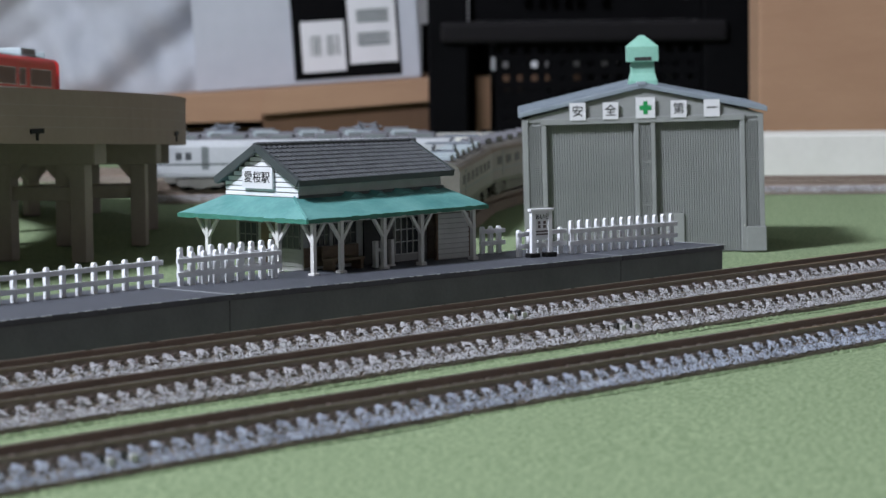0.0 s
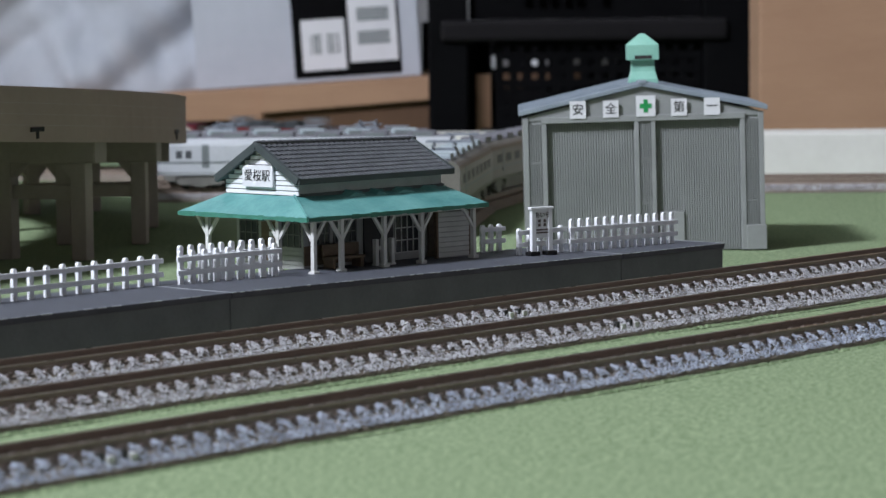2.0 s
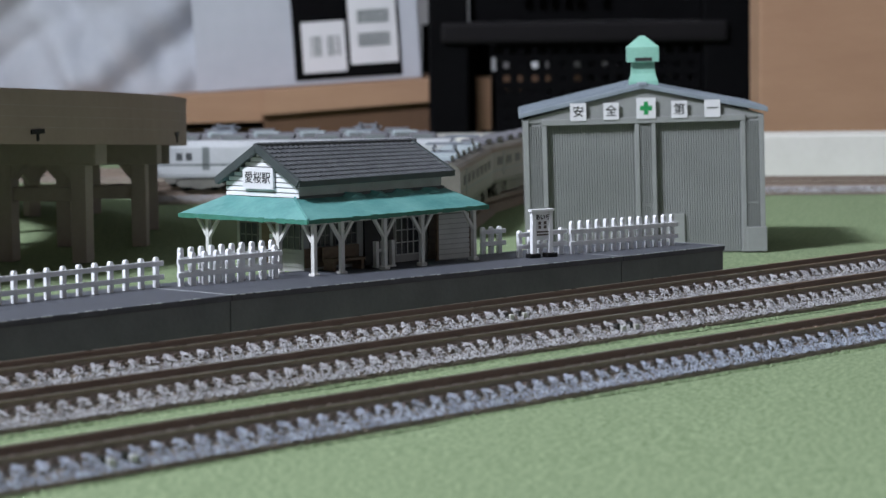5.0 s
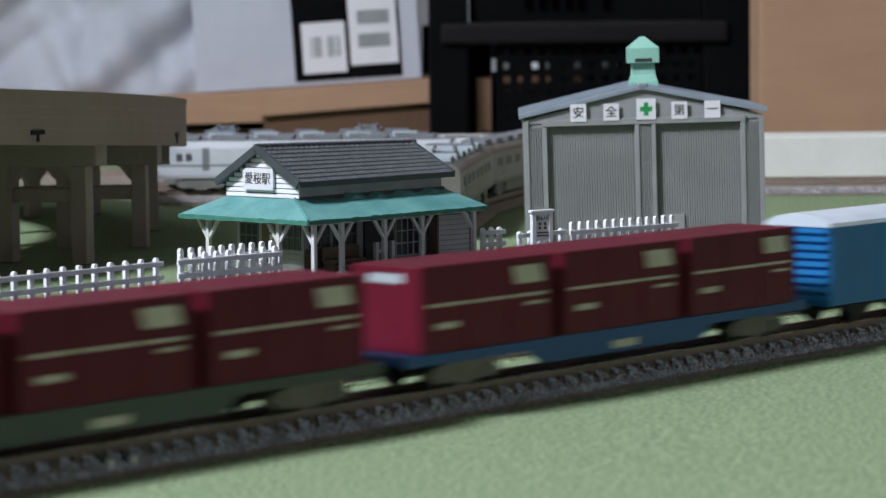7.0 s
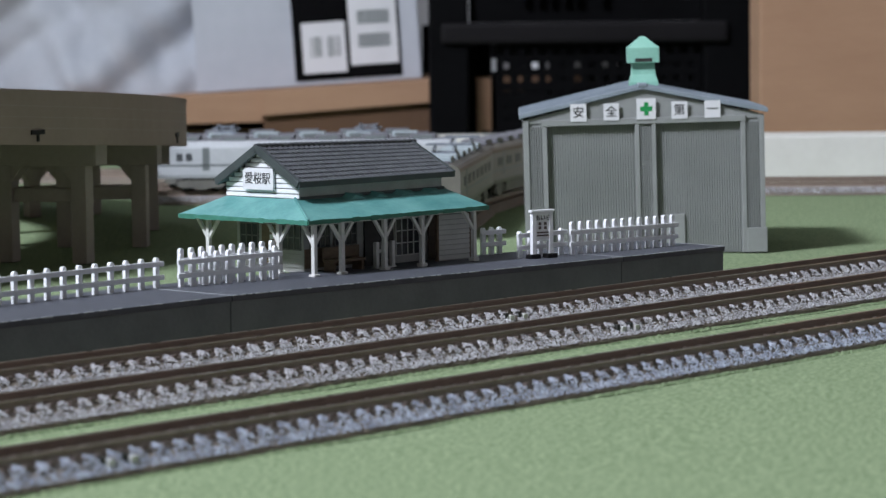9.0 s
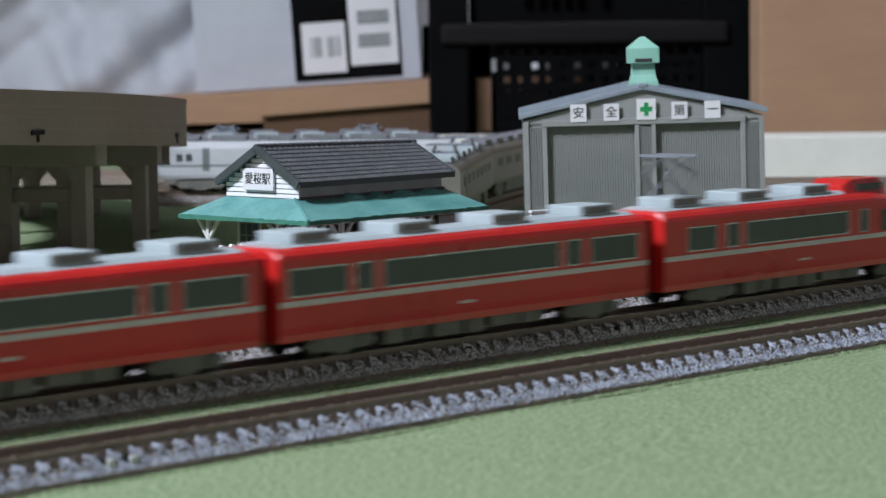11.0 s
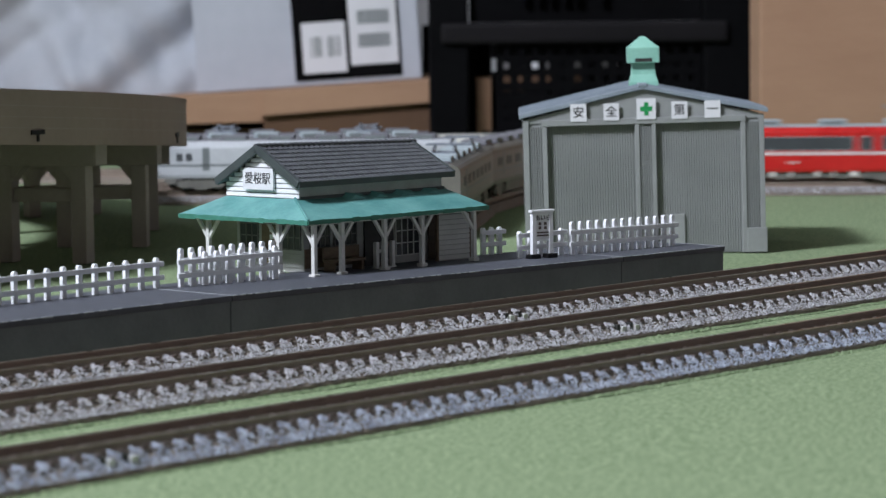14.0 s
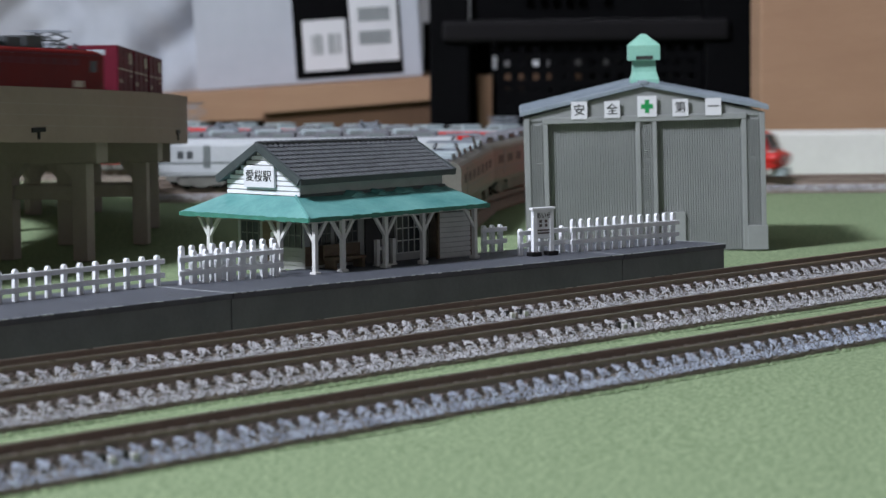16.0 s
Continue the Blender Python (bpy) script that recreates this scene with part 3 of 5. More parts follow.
# ---- station ----
def build_station():
    X0, X1, Yn, Yb = 467.6, 536.0, 467.0, 514.5      # canopy outline
    zc, zt = 26.4, 30.9
    s = thing("station_house", Matrix(), "small wooden station with slate tiles and a teal wrap-around canopy", "station building")
    wx0, wx1, wy0, wy1 = 479.5, 534.0, 480.5, 505.0  # walls of the house
    # walls, with windows and doors laid on and the open bay's shade as a dark panel
    bm = bmesh.new()
    box(bm, wx0, wx1, wy0, wy1, Z_P, 31.0)
    part("wall", bm, M_WALL, s, "weathered pale clapboard wall")
    for k in range(11):
        z = Z_P + 1.2 + 1.25 * k
        boxed("end_board", M_WALL, s, (wx0 - 0.22, wx0 - 0.02, wy0, wy1, z, z + 0.95), "pale clapboard")
    # brown door bay and dado on the platform side
    boxed("dado", M_BROWN, s, (wx0, wx0 + 20, wy0 - 0.35, wy0 - 0.03, Z_P + 1.0, Z_P + 6.0), "brown board dado")
    boxed("door_bay", M_DARK, s, (wx0 + 22, wx0 + 33, wy0 - 0.5, wy0 - 0.03, Z_P, Z_P + 12.5), "open waiting room bay, its shade painted as a dark panel")
    boxed("door_panel", M_BROWN, s, (wx0 + 47, wx0 + 53, wy0 - 0.5, wy0 - 0.03, Z_P, Z_P + 12.0), "brown wooden door")

    def window(x0, x1, z0, z1, nx, nz, end=False, bar=M_FRAME):
        def bx(a, b, d0, d1, c, d):
            return (a, b, wy0 - d1, wy0 - d0, c, d) if not end else (wx0 - d1, wx0 - d0, a, b, c, d)
        w = boxed("window", M_PANE, s, bx(x0, x1, 0.03, 0.3, z0, z1), "dark glazed window")
        for i in range(nx + 1):
            c = x0 + (x1 - x0) * i / nx
            boxed("upright_bar", bar, w, bx(c - 0.16, c + 0.16, 0.05, 0.5, z0, z1))
        for i in range(nz + 1):
            c = z0 + (z1 - z0) * i / nz
            boxed("cross_bar", bar, w, bx(x0 - 0.2, x1 + 0.2, 0.05, 0.45, c - 0.15, c + 0.15))
    window(wx0 + 2, wx0 + 9, Z_P + 6.2, Z_P + 11.8, 4, 2)
    window(wx0 + 11, wx0 + 19, Z_P + 6.2, Z_P + 11.8, 4, 2)
    window(wx0 + 34, wx0 + 45.5, Z_P + 2.0, Z_P + 11.8, 5, 3, bar=M_CREAM)
    window(481.5, 488.0, Z_P + 5.8, Z_P + 12.0, 3, 2, True)
    window(497.0, 503.5, Z_P + 5.8, Z_P + 12.0, 3, 2, True)
    boxed("end_door", M_BROWN, s, (wx0 - 0.45, wx0 - 0.03, 490.0, 495.5, Z_P, Z_P + 12.0), "brown door with pale panes")
    bm = bmesh.new()
    for k in range(4):
        box(bm, wx0 - 0.62, wx0 - 0.4, 491.2, 492.4, Z_P + 4.4 + 1.9 * k, Z_P + 5.6 + 1.9 * k)
    part("door_panes", bm, M_WHITE, s, "small pale door panes")
    # canopy: four thin sloping sheets with an uneven lower edge
    rnd = random.Random(3)

    def sheet(name, a, b, c, d, mat=M_TEAL, n=14, wave=0.35):
        """a-b is the lower edge, d-c the upper edge."""
        bm = bmesh.new()
        a, b, c, d = Vector(a), Vector(b), Vector(c), Vector(d)
        rows = []
        for j in range(5):
            f = j / 4
            row = []
            for i in range(n + 1):
                t = i / n
                p = a.lerp(b, t).lerp(d.lerp(c, t), f)
                bumpy = wave * noise.noise((p.x / 6, p.y / 6, p.z / 4)) if 0 < i < n else 0
                row.append(p + Vector((0, 0, bumpy * (1 - 0.5 * f))))
            rows.append(row)
        tops = [[bm.verts.new(p) for p in r] for r in rows]
        bots = [[bm.verts.new(p - Vector((0, 0, 0.7))) for p in r] for r in rows]
        for j in range(4):
            for i in range(n):
                bm.faces.new((tops[j][i], tops[j][i + 1], tops[j + 1][i + 1], tops[j + 1][i]))
                bm.faces.new((bots[j][i + 1], bots[j][i], bots[j + 1][i], bots[j + 1][i + 1]))
        for i in range(n):
            bm.faces.new((tops[0][i + 1], tops[0][i], bots[0][i], bots[0][i + 1]))
            bm.faces.new((tops[4][i], tops[4][i + 1], bots[4][i + 1], bots[4][i]))
        for j in range(4):
            bm.faces.new((tops[j][0], tops[j + 1][0], bots[j + 1][0], bots[j][0]))
            bm.faces.new((tops[j + 1][n], tops[j][n], bots[j][n], bots[j + 1][n]))
        return part(name, bm, mat, s, smooth=False)
    ux0, ux1, uy0, uy1 = 476.6, 533.0, 480.6, 506.0
    sheet("canopy_front", (X0, Yn, zc), (X1, Yn, zc), (ux1, uy0, zt), (ux0, uy0, zt))
    sheet("canopy_end", (X0, Yb, zc), (X0, Yn, zc), (ux0, uy0, zt), (ux0, uy1, zt), wave=0.2)
    sheet("canopy_far_end", (X1, Yn, zc), (X1, Yb, zc), (ux1, uy1, zt), (ux1, uy0, zt))
    sheet("canopy_back", (X1, Yb, zc), (X0, Yb, zc), (ux0, uy1, zt), (ux1, uy1, zt))
    bm = bmesh.new()
    beam(bm, (X0, Yn, zc + 0.15), (ux0, uy0, zt + 0.2), 0.5, 0.6)
    part("hip_rib", bm, M_TEAL, s)
    for nm, p, q in (("front_edge", (X0, Yn - 0.05, zc - 0.5), (X1, Yn - 0.05, zc - 0.5)), ("end_edge", (X0 - 0.05, Yn, zc - 0.5), (X0 - 0.05, Yb, zc - 0.5))):
        bm = bmesh.new()
        n = 30
        for k in range(n):
            a, b = Vector(p).lerp(Vector(q), k / n), Vector(p).lerp(Vector(q), (k + 1) / n)
            beam(bm, a, b, 0.5, rnd.uniform(0.7, 1.3))
        part(nm, bm, M_TEALEDGE, s, "worn dark teal canopy edge")
    # torn folds near the middle of the canopy
    bm = bmesh.new()
    for x, w, h in ((493, 8, 1.1), (503, 6, 0.9), (512, 8, 0.7), (523, 7, 0.5)):
        hull_box(bm, [(x, 477.6, 29.7), (x + w, 477.2, 29.4), (x + w, 480.2, 30.9), (x, 480.2, 30.9)], [(x + 0.4 * w, 477.8, 30.0 + h), (x + w * .9, 477.5, 29.8), (x + w * .9, 480.1, 31.2), (x + 0.2 * w, 480.1, 31.2 + h * .5)])
    part("torn_folds", bm, M_TEAL, s, "lifted crinkled canopy edge")
    # posts with Y braces
    posts = [(470.6, 468.0), (480.5, 468.0), (496.3, 468.0), (510.5, 468.0), (531.0, 468.0), (470.6, 480.5), (470.6, 506.5)]
    for i, (x, y) in enumerate(posts):
        bm = bmesh.new()
        box(bm, x - 0.58, x + 0.58, y - 0.58, y + 0.58, Z_P, zc - 0.4)
        post = part("post", bm, M_CREAM, s, bevel=0.12)
        bm = bmesh.new()
        box(bm, x - 1.05, x + 1.05, y - 1.05, y + 1.05, Z_P, Z_P + 1.0)
        part("post_foot", bm, M_CREAM, post, "pale concrete post foot", bevel=0.2)
        ways = [(1, 0), (-1, 0)] if i < 5 else [(0, 1), (0, -1)]
        if i == 0:
            ways = [(1, 0), (0, 1)]
        if i == 4:
            ways = [(-1, 0)]
        for wx, wy in ways:
            bm = bmesh.new()
            beam(bm, (x, y, Z_P + 8.2), (x + 4.3 * wx, y + 4.3 * wy, zc - 0.6), 0.75, 0.8)
            part("brace", bm, M_CREAM, post)
    for nm, d in (("front_beam", (X0 + 0.6, X1 - 0.8, 467.5, 468.6, zc - 1.3, zc - 0.4)), ("end_beam", (470.0, 471.2, 468.7, Yb - 0.6, zc - 1.3, zc - 0.4))):
        boxed(nm, M_CREAM, s, d)
    # upper gable and roof
    gy, hz, ez, hw, sag = 493.0, 43.9, 35.0, 15.2, 1.1
    rx0, rx1 = 475.4, 534.0
    bm = bmesh.new()
    prism(bm, [(gy - 12.2, 31.0), (gy + 12.2, 31.0), (gy + 12.2, 35.0), (gy, hz - 3.6), (gy - 12.2, 35.0)], 477.4, rx1 - 1.6)
    prism(bm, [(gy - 12.2, 35.0), (gy + 12.2, 35.0), (gy, hz - 1.2)], 477.39, 480.0)
    part("gable_block", bm, M_WALL, s)
    for k in range(9):
        z = 31.0 + 1.28 * k
        half = min(13.4, (hz - 1.4 - z) * 12.2 / 7.6)
        boxed("gable_board", M_WHITE, s, (477.0, 477.38, gy - half, gy + half, z, z + 1.0), "white painted clapboard", bevel=0.1)
    boxed("wall_plate", M_WALL, s, (477.6, rx1 - 2.0, gy - 12.7, gy - 12.25, 30.6, 35.4), "weathered grey upper wall")
    boxed("flashing", M_TRIM, s, (477.6, rx1 - 1.4, gy - 13.2, gy - 12.72, 30.5, 31.4), "dark flashing strip")
    for sgn in (-1, 1):
        nrm = Vector((0, sgn * (hz - ez), hw)).normalized()
        a, b = Vector((0, gy + sgn * hw, ez)), Vector((0, gy, hz))
        bm = bmesh.new()
        hull_box(bm, [(rx0 + .4, a.y, a.z - 0.9), (rx1 - .4, a.y, a.z - 0.9), (rx1 - .4, b.y, b.z - 0.9 - sag), (rx0 + .4, b.y, b.z - 0.9)], [(rx0 + .4, a.y, a.z), (rx1 - .4, a.y, a.z), (rx1 - .4, b.y, b.z - sag), (rx0 + .4, b.y, b.z)])
        roof = part("roof", bm, M_TRIM, s, "slate-grey tiled roof slope")
        # tile courses, each tile its own piece on the camera's side, joined on the far side
        rows, cols = 9, 30
        me = None
        L = (b - a).length
        step = L / rows
        wid = (rx1 - rx0 - 0.8) / cols
        up = (b - a).normalized()
        if sgn < 0:
            for j in range(rows):
                for i in range(cols):
                    if me is None:
                        bm = bmesh.new()
                        pr = [(-wid * .5, 0.0), (-wid * .22, 0.0), (0.0, 0.16), (wid * .25, 0.34), (wid * .5, 0.12), (wid * .5, -0.1), (-wid * .5, -0.1)]
                        hull_box(bm, [(u, 0, v + 0.35) for u, v in pr], [(u, step * 1.06, v * 0.8 + 0.08) for u, v in pr])
                        me = mesh_of("tile", bm, M_TILE)
                    o = new("tile", me)
                    o.parent = roof
                    p = a + up * (step * j)
                    xa = Vector((1, 0, 0))
                    m = Matrix((xa, up, nrm)).transposed().to_4x4()
                    low = sag * (j / rows) * (i + 0.5) / cols
                    m.translation = Vector((rx0 + 0.4 + wid * (i + 0.5), p.y, p.z - low)) * MM
                    o.matrix_basis = m
        for xe in (rx0, rx1):
            bm = bmesh.new()
            beam(bm, (xe, a.y, a.z - 0.35), (xe, b.y, b.z - 0.35 - (sag if xe > 500 else 0)), 1.3, 2.0)
            part("barge_board", bm, M_TRIM, s, "dark barge board", bevel=0.15)
        bm = bmesh.new()
        beam(bm, (rx0 - .3, a.y, a.z - .3), (rx1 + .3, a.y, a.z - .3), 1.0, 1.5)
        part("eave_board", bm, M_TRIM, s, bevel=0.15)
    bm = bmesh.new()
    k = 0
    x = rx0 - 0.6
    while x < rx1 + 0.6:
        dz = sag * (x - rx0) / (rx1 - rx0)
        rod(bm, (x, gy, hz + 0.15 - dz), (x + 1.7, gy, hz + 0.35 - dz), 0.75, 7)
        x += 1.9
    part("ridge_tiles", bm, M_TILE, s, "dark ridge tiles")
    # name sign on the gable
    sign = boxed("station_sign", M_LABEL, s, (475.9, 476.6, gy - 5.2, gy + 6.0, 32.9, 38.5), "white sign with black characters", bevel=0.12)
    lettering("sign_letters", "愛桜駅", 3.2, M_INK, sign, at_mm(475.8, gy + 0.4, 35.7, 90, 0, -90), 0.03)
    for yy in (gy - 3, gy + 4):
        boxed("sign_bracket", M_TRIM, s, (476.6, 477.0, yy - 0.3, yy + 0.3, 35.6, 36.2))
    return s


build_station()


def build_bench(m):
    b = thing("waiting_bench", m, "brown wooden bench under the station canopy", "bench")
    boxed("seat", M_BROWN, b, (-6, 6, -2, 2, 2.6, 3.3), bevel=0.15)
    boxed("backrest", M_BROWN, b, (-6, 6, 1.4, 2.0, 3.4, 6.4), bevel=0.15)
    for x in (-5.2, 5.2):
        boxed("leg", M_BROWN, b, (x - 0.5, x + 0.5, -1.7, 1.7, 0, 2.6))


build_bench(at_mm(489, 475.5, Z_P))


def build_ticket_gate(m):
    g = thing("ticket_gate", m, "pale wooden ticket gate posts and rails", "gate")
    for x in (-2.6, 0.2, 3.4):
        boxed("gate_post", M_CREAM, g, (x - 0.6, x + 0.6, -0.6, 0.6, 0, 7.0), bevel=0.1)
    boxed("gate_rail", M_CREAM, g, (-2.6, 0.2, -0.4, 0.4, 4.2, 5.0))
    boxed("gate_foot", M_CREAM, g, (-3.4, 4.2, -0.8, 0.8, 0, 0.5))


build_ticket_gate(at_mm(501, 473.0, Z_P))
boxed_notice = thing("notice_board", at_mm(530.0, 474.5, Z_P, 0, 0, -6), "pale clapboard screen wall at the end of the station", "screen wall")
boxed("panel", M_WALL, boxed_notice, (-5.6, 5.6, -0.2, 0.4, 0, 12.4), bevel=0.1)
for k_ in range(9):
    boxed("board", M_CREAM, boxed_notice, (-5.6, 5.6, -0.5, -0.21, 0.3 + 1.35 * k_, 1.45 + 1.35 * k_), bevel=0.08)
for bx_ in (-5.9, 5.9):
    boxed("post", M_BROWN, boxed_notice, (bx_ - 0.3, bx_ + 0.3, -0.6, 0.45, 0, 12.6))


# ---- engine shed ----
def build_shed():
    yaw = -49.5
    W, D, ez, az, K = 85.0, 66.0, 47.2, 55.3, 0.918
    c = Vector((709.8, 498.7))
    m = at_mm(c.x, c.y, 0.3, 0, 0, yaw) @ pose(0, 0, 0, 0, -1.1, 0) @ at_mm(-W * K, 0, 0)
    s = thing("engine_shed", m, "grey corrugated two-bay engine shed with a mint ventilator", "shed")

    def rz(x):
        return az - 2.0 - abs(x - W / 2) * (az - ez) / (W / 2)
    # front wall in pieces round the two bays
    for nm, x0, x1 in (("corner_pier", 0.0, 8.4), ("centre_pier", 40.0, 46.2), ("corner_pier", 76.4, W)):
        boxed(nm, M_SHED, s, (x0, x1, 0.4, 2.2, 0, 43.6))
    bm = bmesh.new()
    prism(bm, [(0, 43.6), (W, 43.6), (W, ez - 2.6), (W / 2, az - 1.6), (0, ez - 2.6)], 0.0, 2.2, "y")
    part("gable", bm, M_SHED, s)
    for x0, x1 in ((0.1, 2.0), (W - 2.0, W - 0.1), (6.6, 8.4), (76.6, 78.4), (39.4, 41.0), (45.2, 46.8)):
        boxed("jamb", M_SHED, s, (x0, x1, -0.9, 0.38, 0, 43.6 if x0 > 3 and x1 < W - 3 else 44.4), bevel=0.2)
    boxed("lintel", M_SHED, s, (6.6, 78.4, -1.1, -0.02, 42.6, 44.6), bevel=0.2)
    # doors of upright corrugations
    for x0, x1 in ((8.5, 39.9), (46.3, 76.3)):
        d = boxed("roller_door", M_SHED, s, (x0, x1, 1.5, 2.4, 0, 43.6), "grey corrugated bay door")
        bm = bmesh.new()
        n = 34
        for k in range(n):
            a = x0 + (x1 - x0) * (k + 0.5) / n
            prism(bm, [(a - 0.34, 1.52), (a - 0.17, 1.12), (a + 0.17, 1.12), (a + 0.34, 1.52)], 0.1, 43.4, "z")
        part("corrugation", bm, M_SHED, d)
    for x0, x1 in ((2.2, 6.4), (41.1, 45.1), (78.6, 82.8)):
        bm = bmesh.new()
        n = 5
        for k in range(n):
            a = x0 + (x1 - x0) * (k + 0.5) / n
            prism(bm, [(a - 0.3, 0.42), (a - 0.2, -0.4), (a + 0.2, -0.4), (a + 0.3, 0.42)], 0.1, 42.5, "z")
        part("pier_corrugation", bm, M_SHED, s)
        for z in (16.0, 30.0):
            boxed("hinge_band", M_SHED, s, (x0 - 0.1, x1 + 0.1, -0.25, 0.4, z - 0.3, z + 0.3))
    boxed("plinth", M_SHED, s, (78.2, W + 0.3, -1.2, 0.38, 0, 8.0), bevel=0.2)
    boxed("plinth", M_SHED, s, (-0.3, 6.8, -1.2, 0.38, 0, 8.0), bevel=0.2)
    # wicket door
    boxed("wicket_door", M_SHED, s, (47.4, 56.4, 0.3, 1.1, 0, 12.9), "small grey wicket door", bevel=0.15)
    for x0, x1 in ((0, 2.2), (W - 2.2, W)):
        boxed("side_wall", M_SHED, s, (x0, x1, 2.25, D, 0, ez - 2.9))
    bm = bmesh.new()
    prism(bm, [(2.3, 0), (W - 2.3, 0), (W - 2.3, ez - 2.9), (W / 2, az - 1.8), (2.3, ez - 2.9)], D - 2.2, D, "y")
    part("back_wall", bm, M_SHED, s)
    for sg in (-1, 1):
        e = W / 2 + sg * (W / 2 + 1.4)
        bm = bmesh.new()
        prism(bm, [(W / 2, az - 1.5), (W / 2, az), (e, ez - 0.4), (e, ez - 2.0)], -1.3, D + 2, "y")
        roof = part("roof", bm, M_SHEDROOF, s, "blue-grey sheet roof slope", bevel=0.25)
        bm = bmesh.new()
        for k in range(15):
            y = 1.0 + k * 4.5
            p0, p1 = (W / 2 + sg * 1.0, y, az - 0.1), (e - sg * 0.5, y, ez - 0.4)
            beam(bm, p0, p1, 0.5, 0.7)
        part("roof_ribs", bm, M_SHEDROOF, roof)
    boxed("ridge_cap", M_SHEDROOF, s, (W / 2 - 1.6, W / 2 + 1.6, -1.5, D + 2.2, az - 0.8, az + 0.5), bevel=0.4)
    # ventilator
    v = Vector((W / 2 + 1.0, 14.0))
    bm = bmesh.new()
    loft(bm, [[(v.x + sx * w, v.y + sy * w * 1.2, z) for sx, sy in ((-1, -1), (1, -1), (1, 1), (-1, 1))] for w, z in ((5.2, 53.2), (5.0, 56.0), (4.2, 58.5), (3.9, 63.0))])
    vent = part("ventilator", bm, M_MINT, s, "mint green roof ventilator", bevel=0.15)
    bm = bmesh.new()
    loft(bm, [[(v.x + sx * w, v.y + sy * w * 1.2, z) for sx, sy in ((-1, -1), (1, -1), (1, 1), (-1, 1))] for w, z in ((5.6, 62.2), (5.6, 67.2), (0.9, 70.8))])
    part("ventilator_hood", bm, M_MINT, vent, bevel=0.2)
    boxed("ventilator_slot", M_DARK, vent, (v.x - 3.0, v.x + 3.0, v.y - 6.85, v.y - 6.68, 62.6, 63.7))
    # safety plates
    for x, ch, w in ((19.6, "安", 2.85), (31.2, "全", 2.75), (W / 2 + 1.0, "", 3.4), (55.2, "第", 2.8), (66.8, "一", 2.8)):
        zc = 46.8 if ch else 47.5
        sgn = boxed("sign_plate", M_LABEL, s, (x - w, x + w, -1.4, -1.12, zc - w, zc + w), "white square safety plate")
        if ch:
            lettering("character", ch, 3.9, M_INK, sgn, at_mm(x, -1.46, zc - 0.1, *FACE_FRONT))
        else:
            bm = bmesh.new()
            prism(bm, [(x - .75, zc - 2.1), (x + .75, zc - 2.1), (x + .75, zc - .75), (x + 2.1, zc - .75), (x + 2.1, zc + .75), (x + .75, zc + .75), (x + .75, zc + 2.1), (x - .75, zc + 2.1), (x - .75, zc + .75), (x - 2.1, zc + .75), (x - 2.1, zc - .75), (x - .75, zc - .75)], -1.52, -1.41, "y")
            part("green_cross", bm, M_CROSS, sgn, "green safety cross")
    seen = set()
    for o in s.children_recursive:
        if o.data not in seen:
            seen.add(o.data)
            if o.matrix_basis.translation.length > 0:
                o.matrix_basis.translation.x *= K
            else:
                o.data.transform(Matrix.Diagonal((K, 1, 1, 1)))
    return s


build_shed()


# ---- rolling stock ----
def wheelset(parent, x, mat=M_BLACK):
    for y in (-4.9, 4.9):
        bm = bmesh.new()
        rod(bm, (x, y - 0.9, 2.8), (x, y + 0.9, 2.8), 2.8, 16)
        part("wheel", bm, mat, parent, "dark steel wheel")


def bogie(root, x, mat, half=8.5, wheel=2.8):
    bm = bmesh.new()
    for y in (-7.2, 7.2):
        prism(bm, [(x - half - 2, 3.0), (x - half, 1.6), (x - 3, 1.6), (x - 2, 0.9), (x + 2, 0.9), (x + 3, 1.6), (x + half, 1.6), (x + half + 2, 3.0), (x + half, 4.6), (x + 3.5, 5.6), (x - 3.5, 5.6), (x - half, 4.6)], y - 0.8, y + 0.8, "y")
        for dx in (-half + 2.2, half - 2.2):
            box(bm, x + dx - 1.3, x + dx + 1.3, y - 1.2, y + 1.2, 1.7, 4.0)
    box(bm, x - 2, x + 2, -6.5, 6.5, 2.0, 5.8)
    b = part("bogie", bm, mat, root, "cast bogie frame")
    wheelset(b, x - half + 2.2)
    wheelset(b, x + half - 2.2)
    return b


def coupler(root, x, sgn):
    bm = bmesh.new()
    box(bm, min(x, x + sgn * 4.5), max(x, x + sgn * 4.5), -1.0, 1.0, 3.6, 5.2)
    part("coupler", bm, M_BLACK, root, "black coupler")


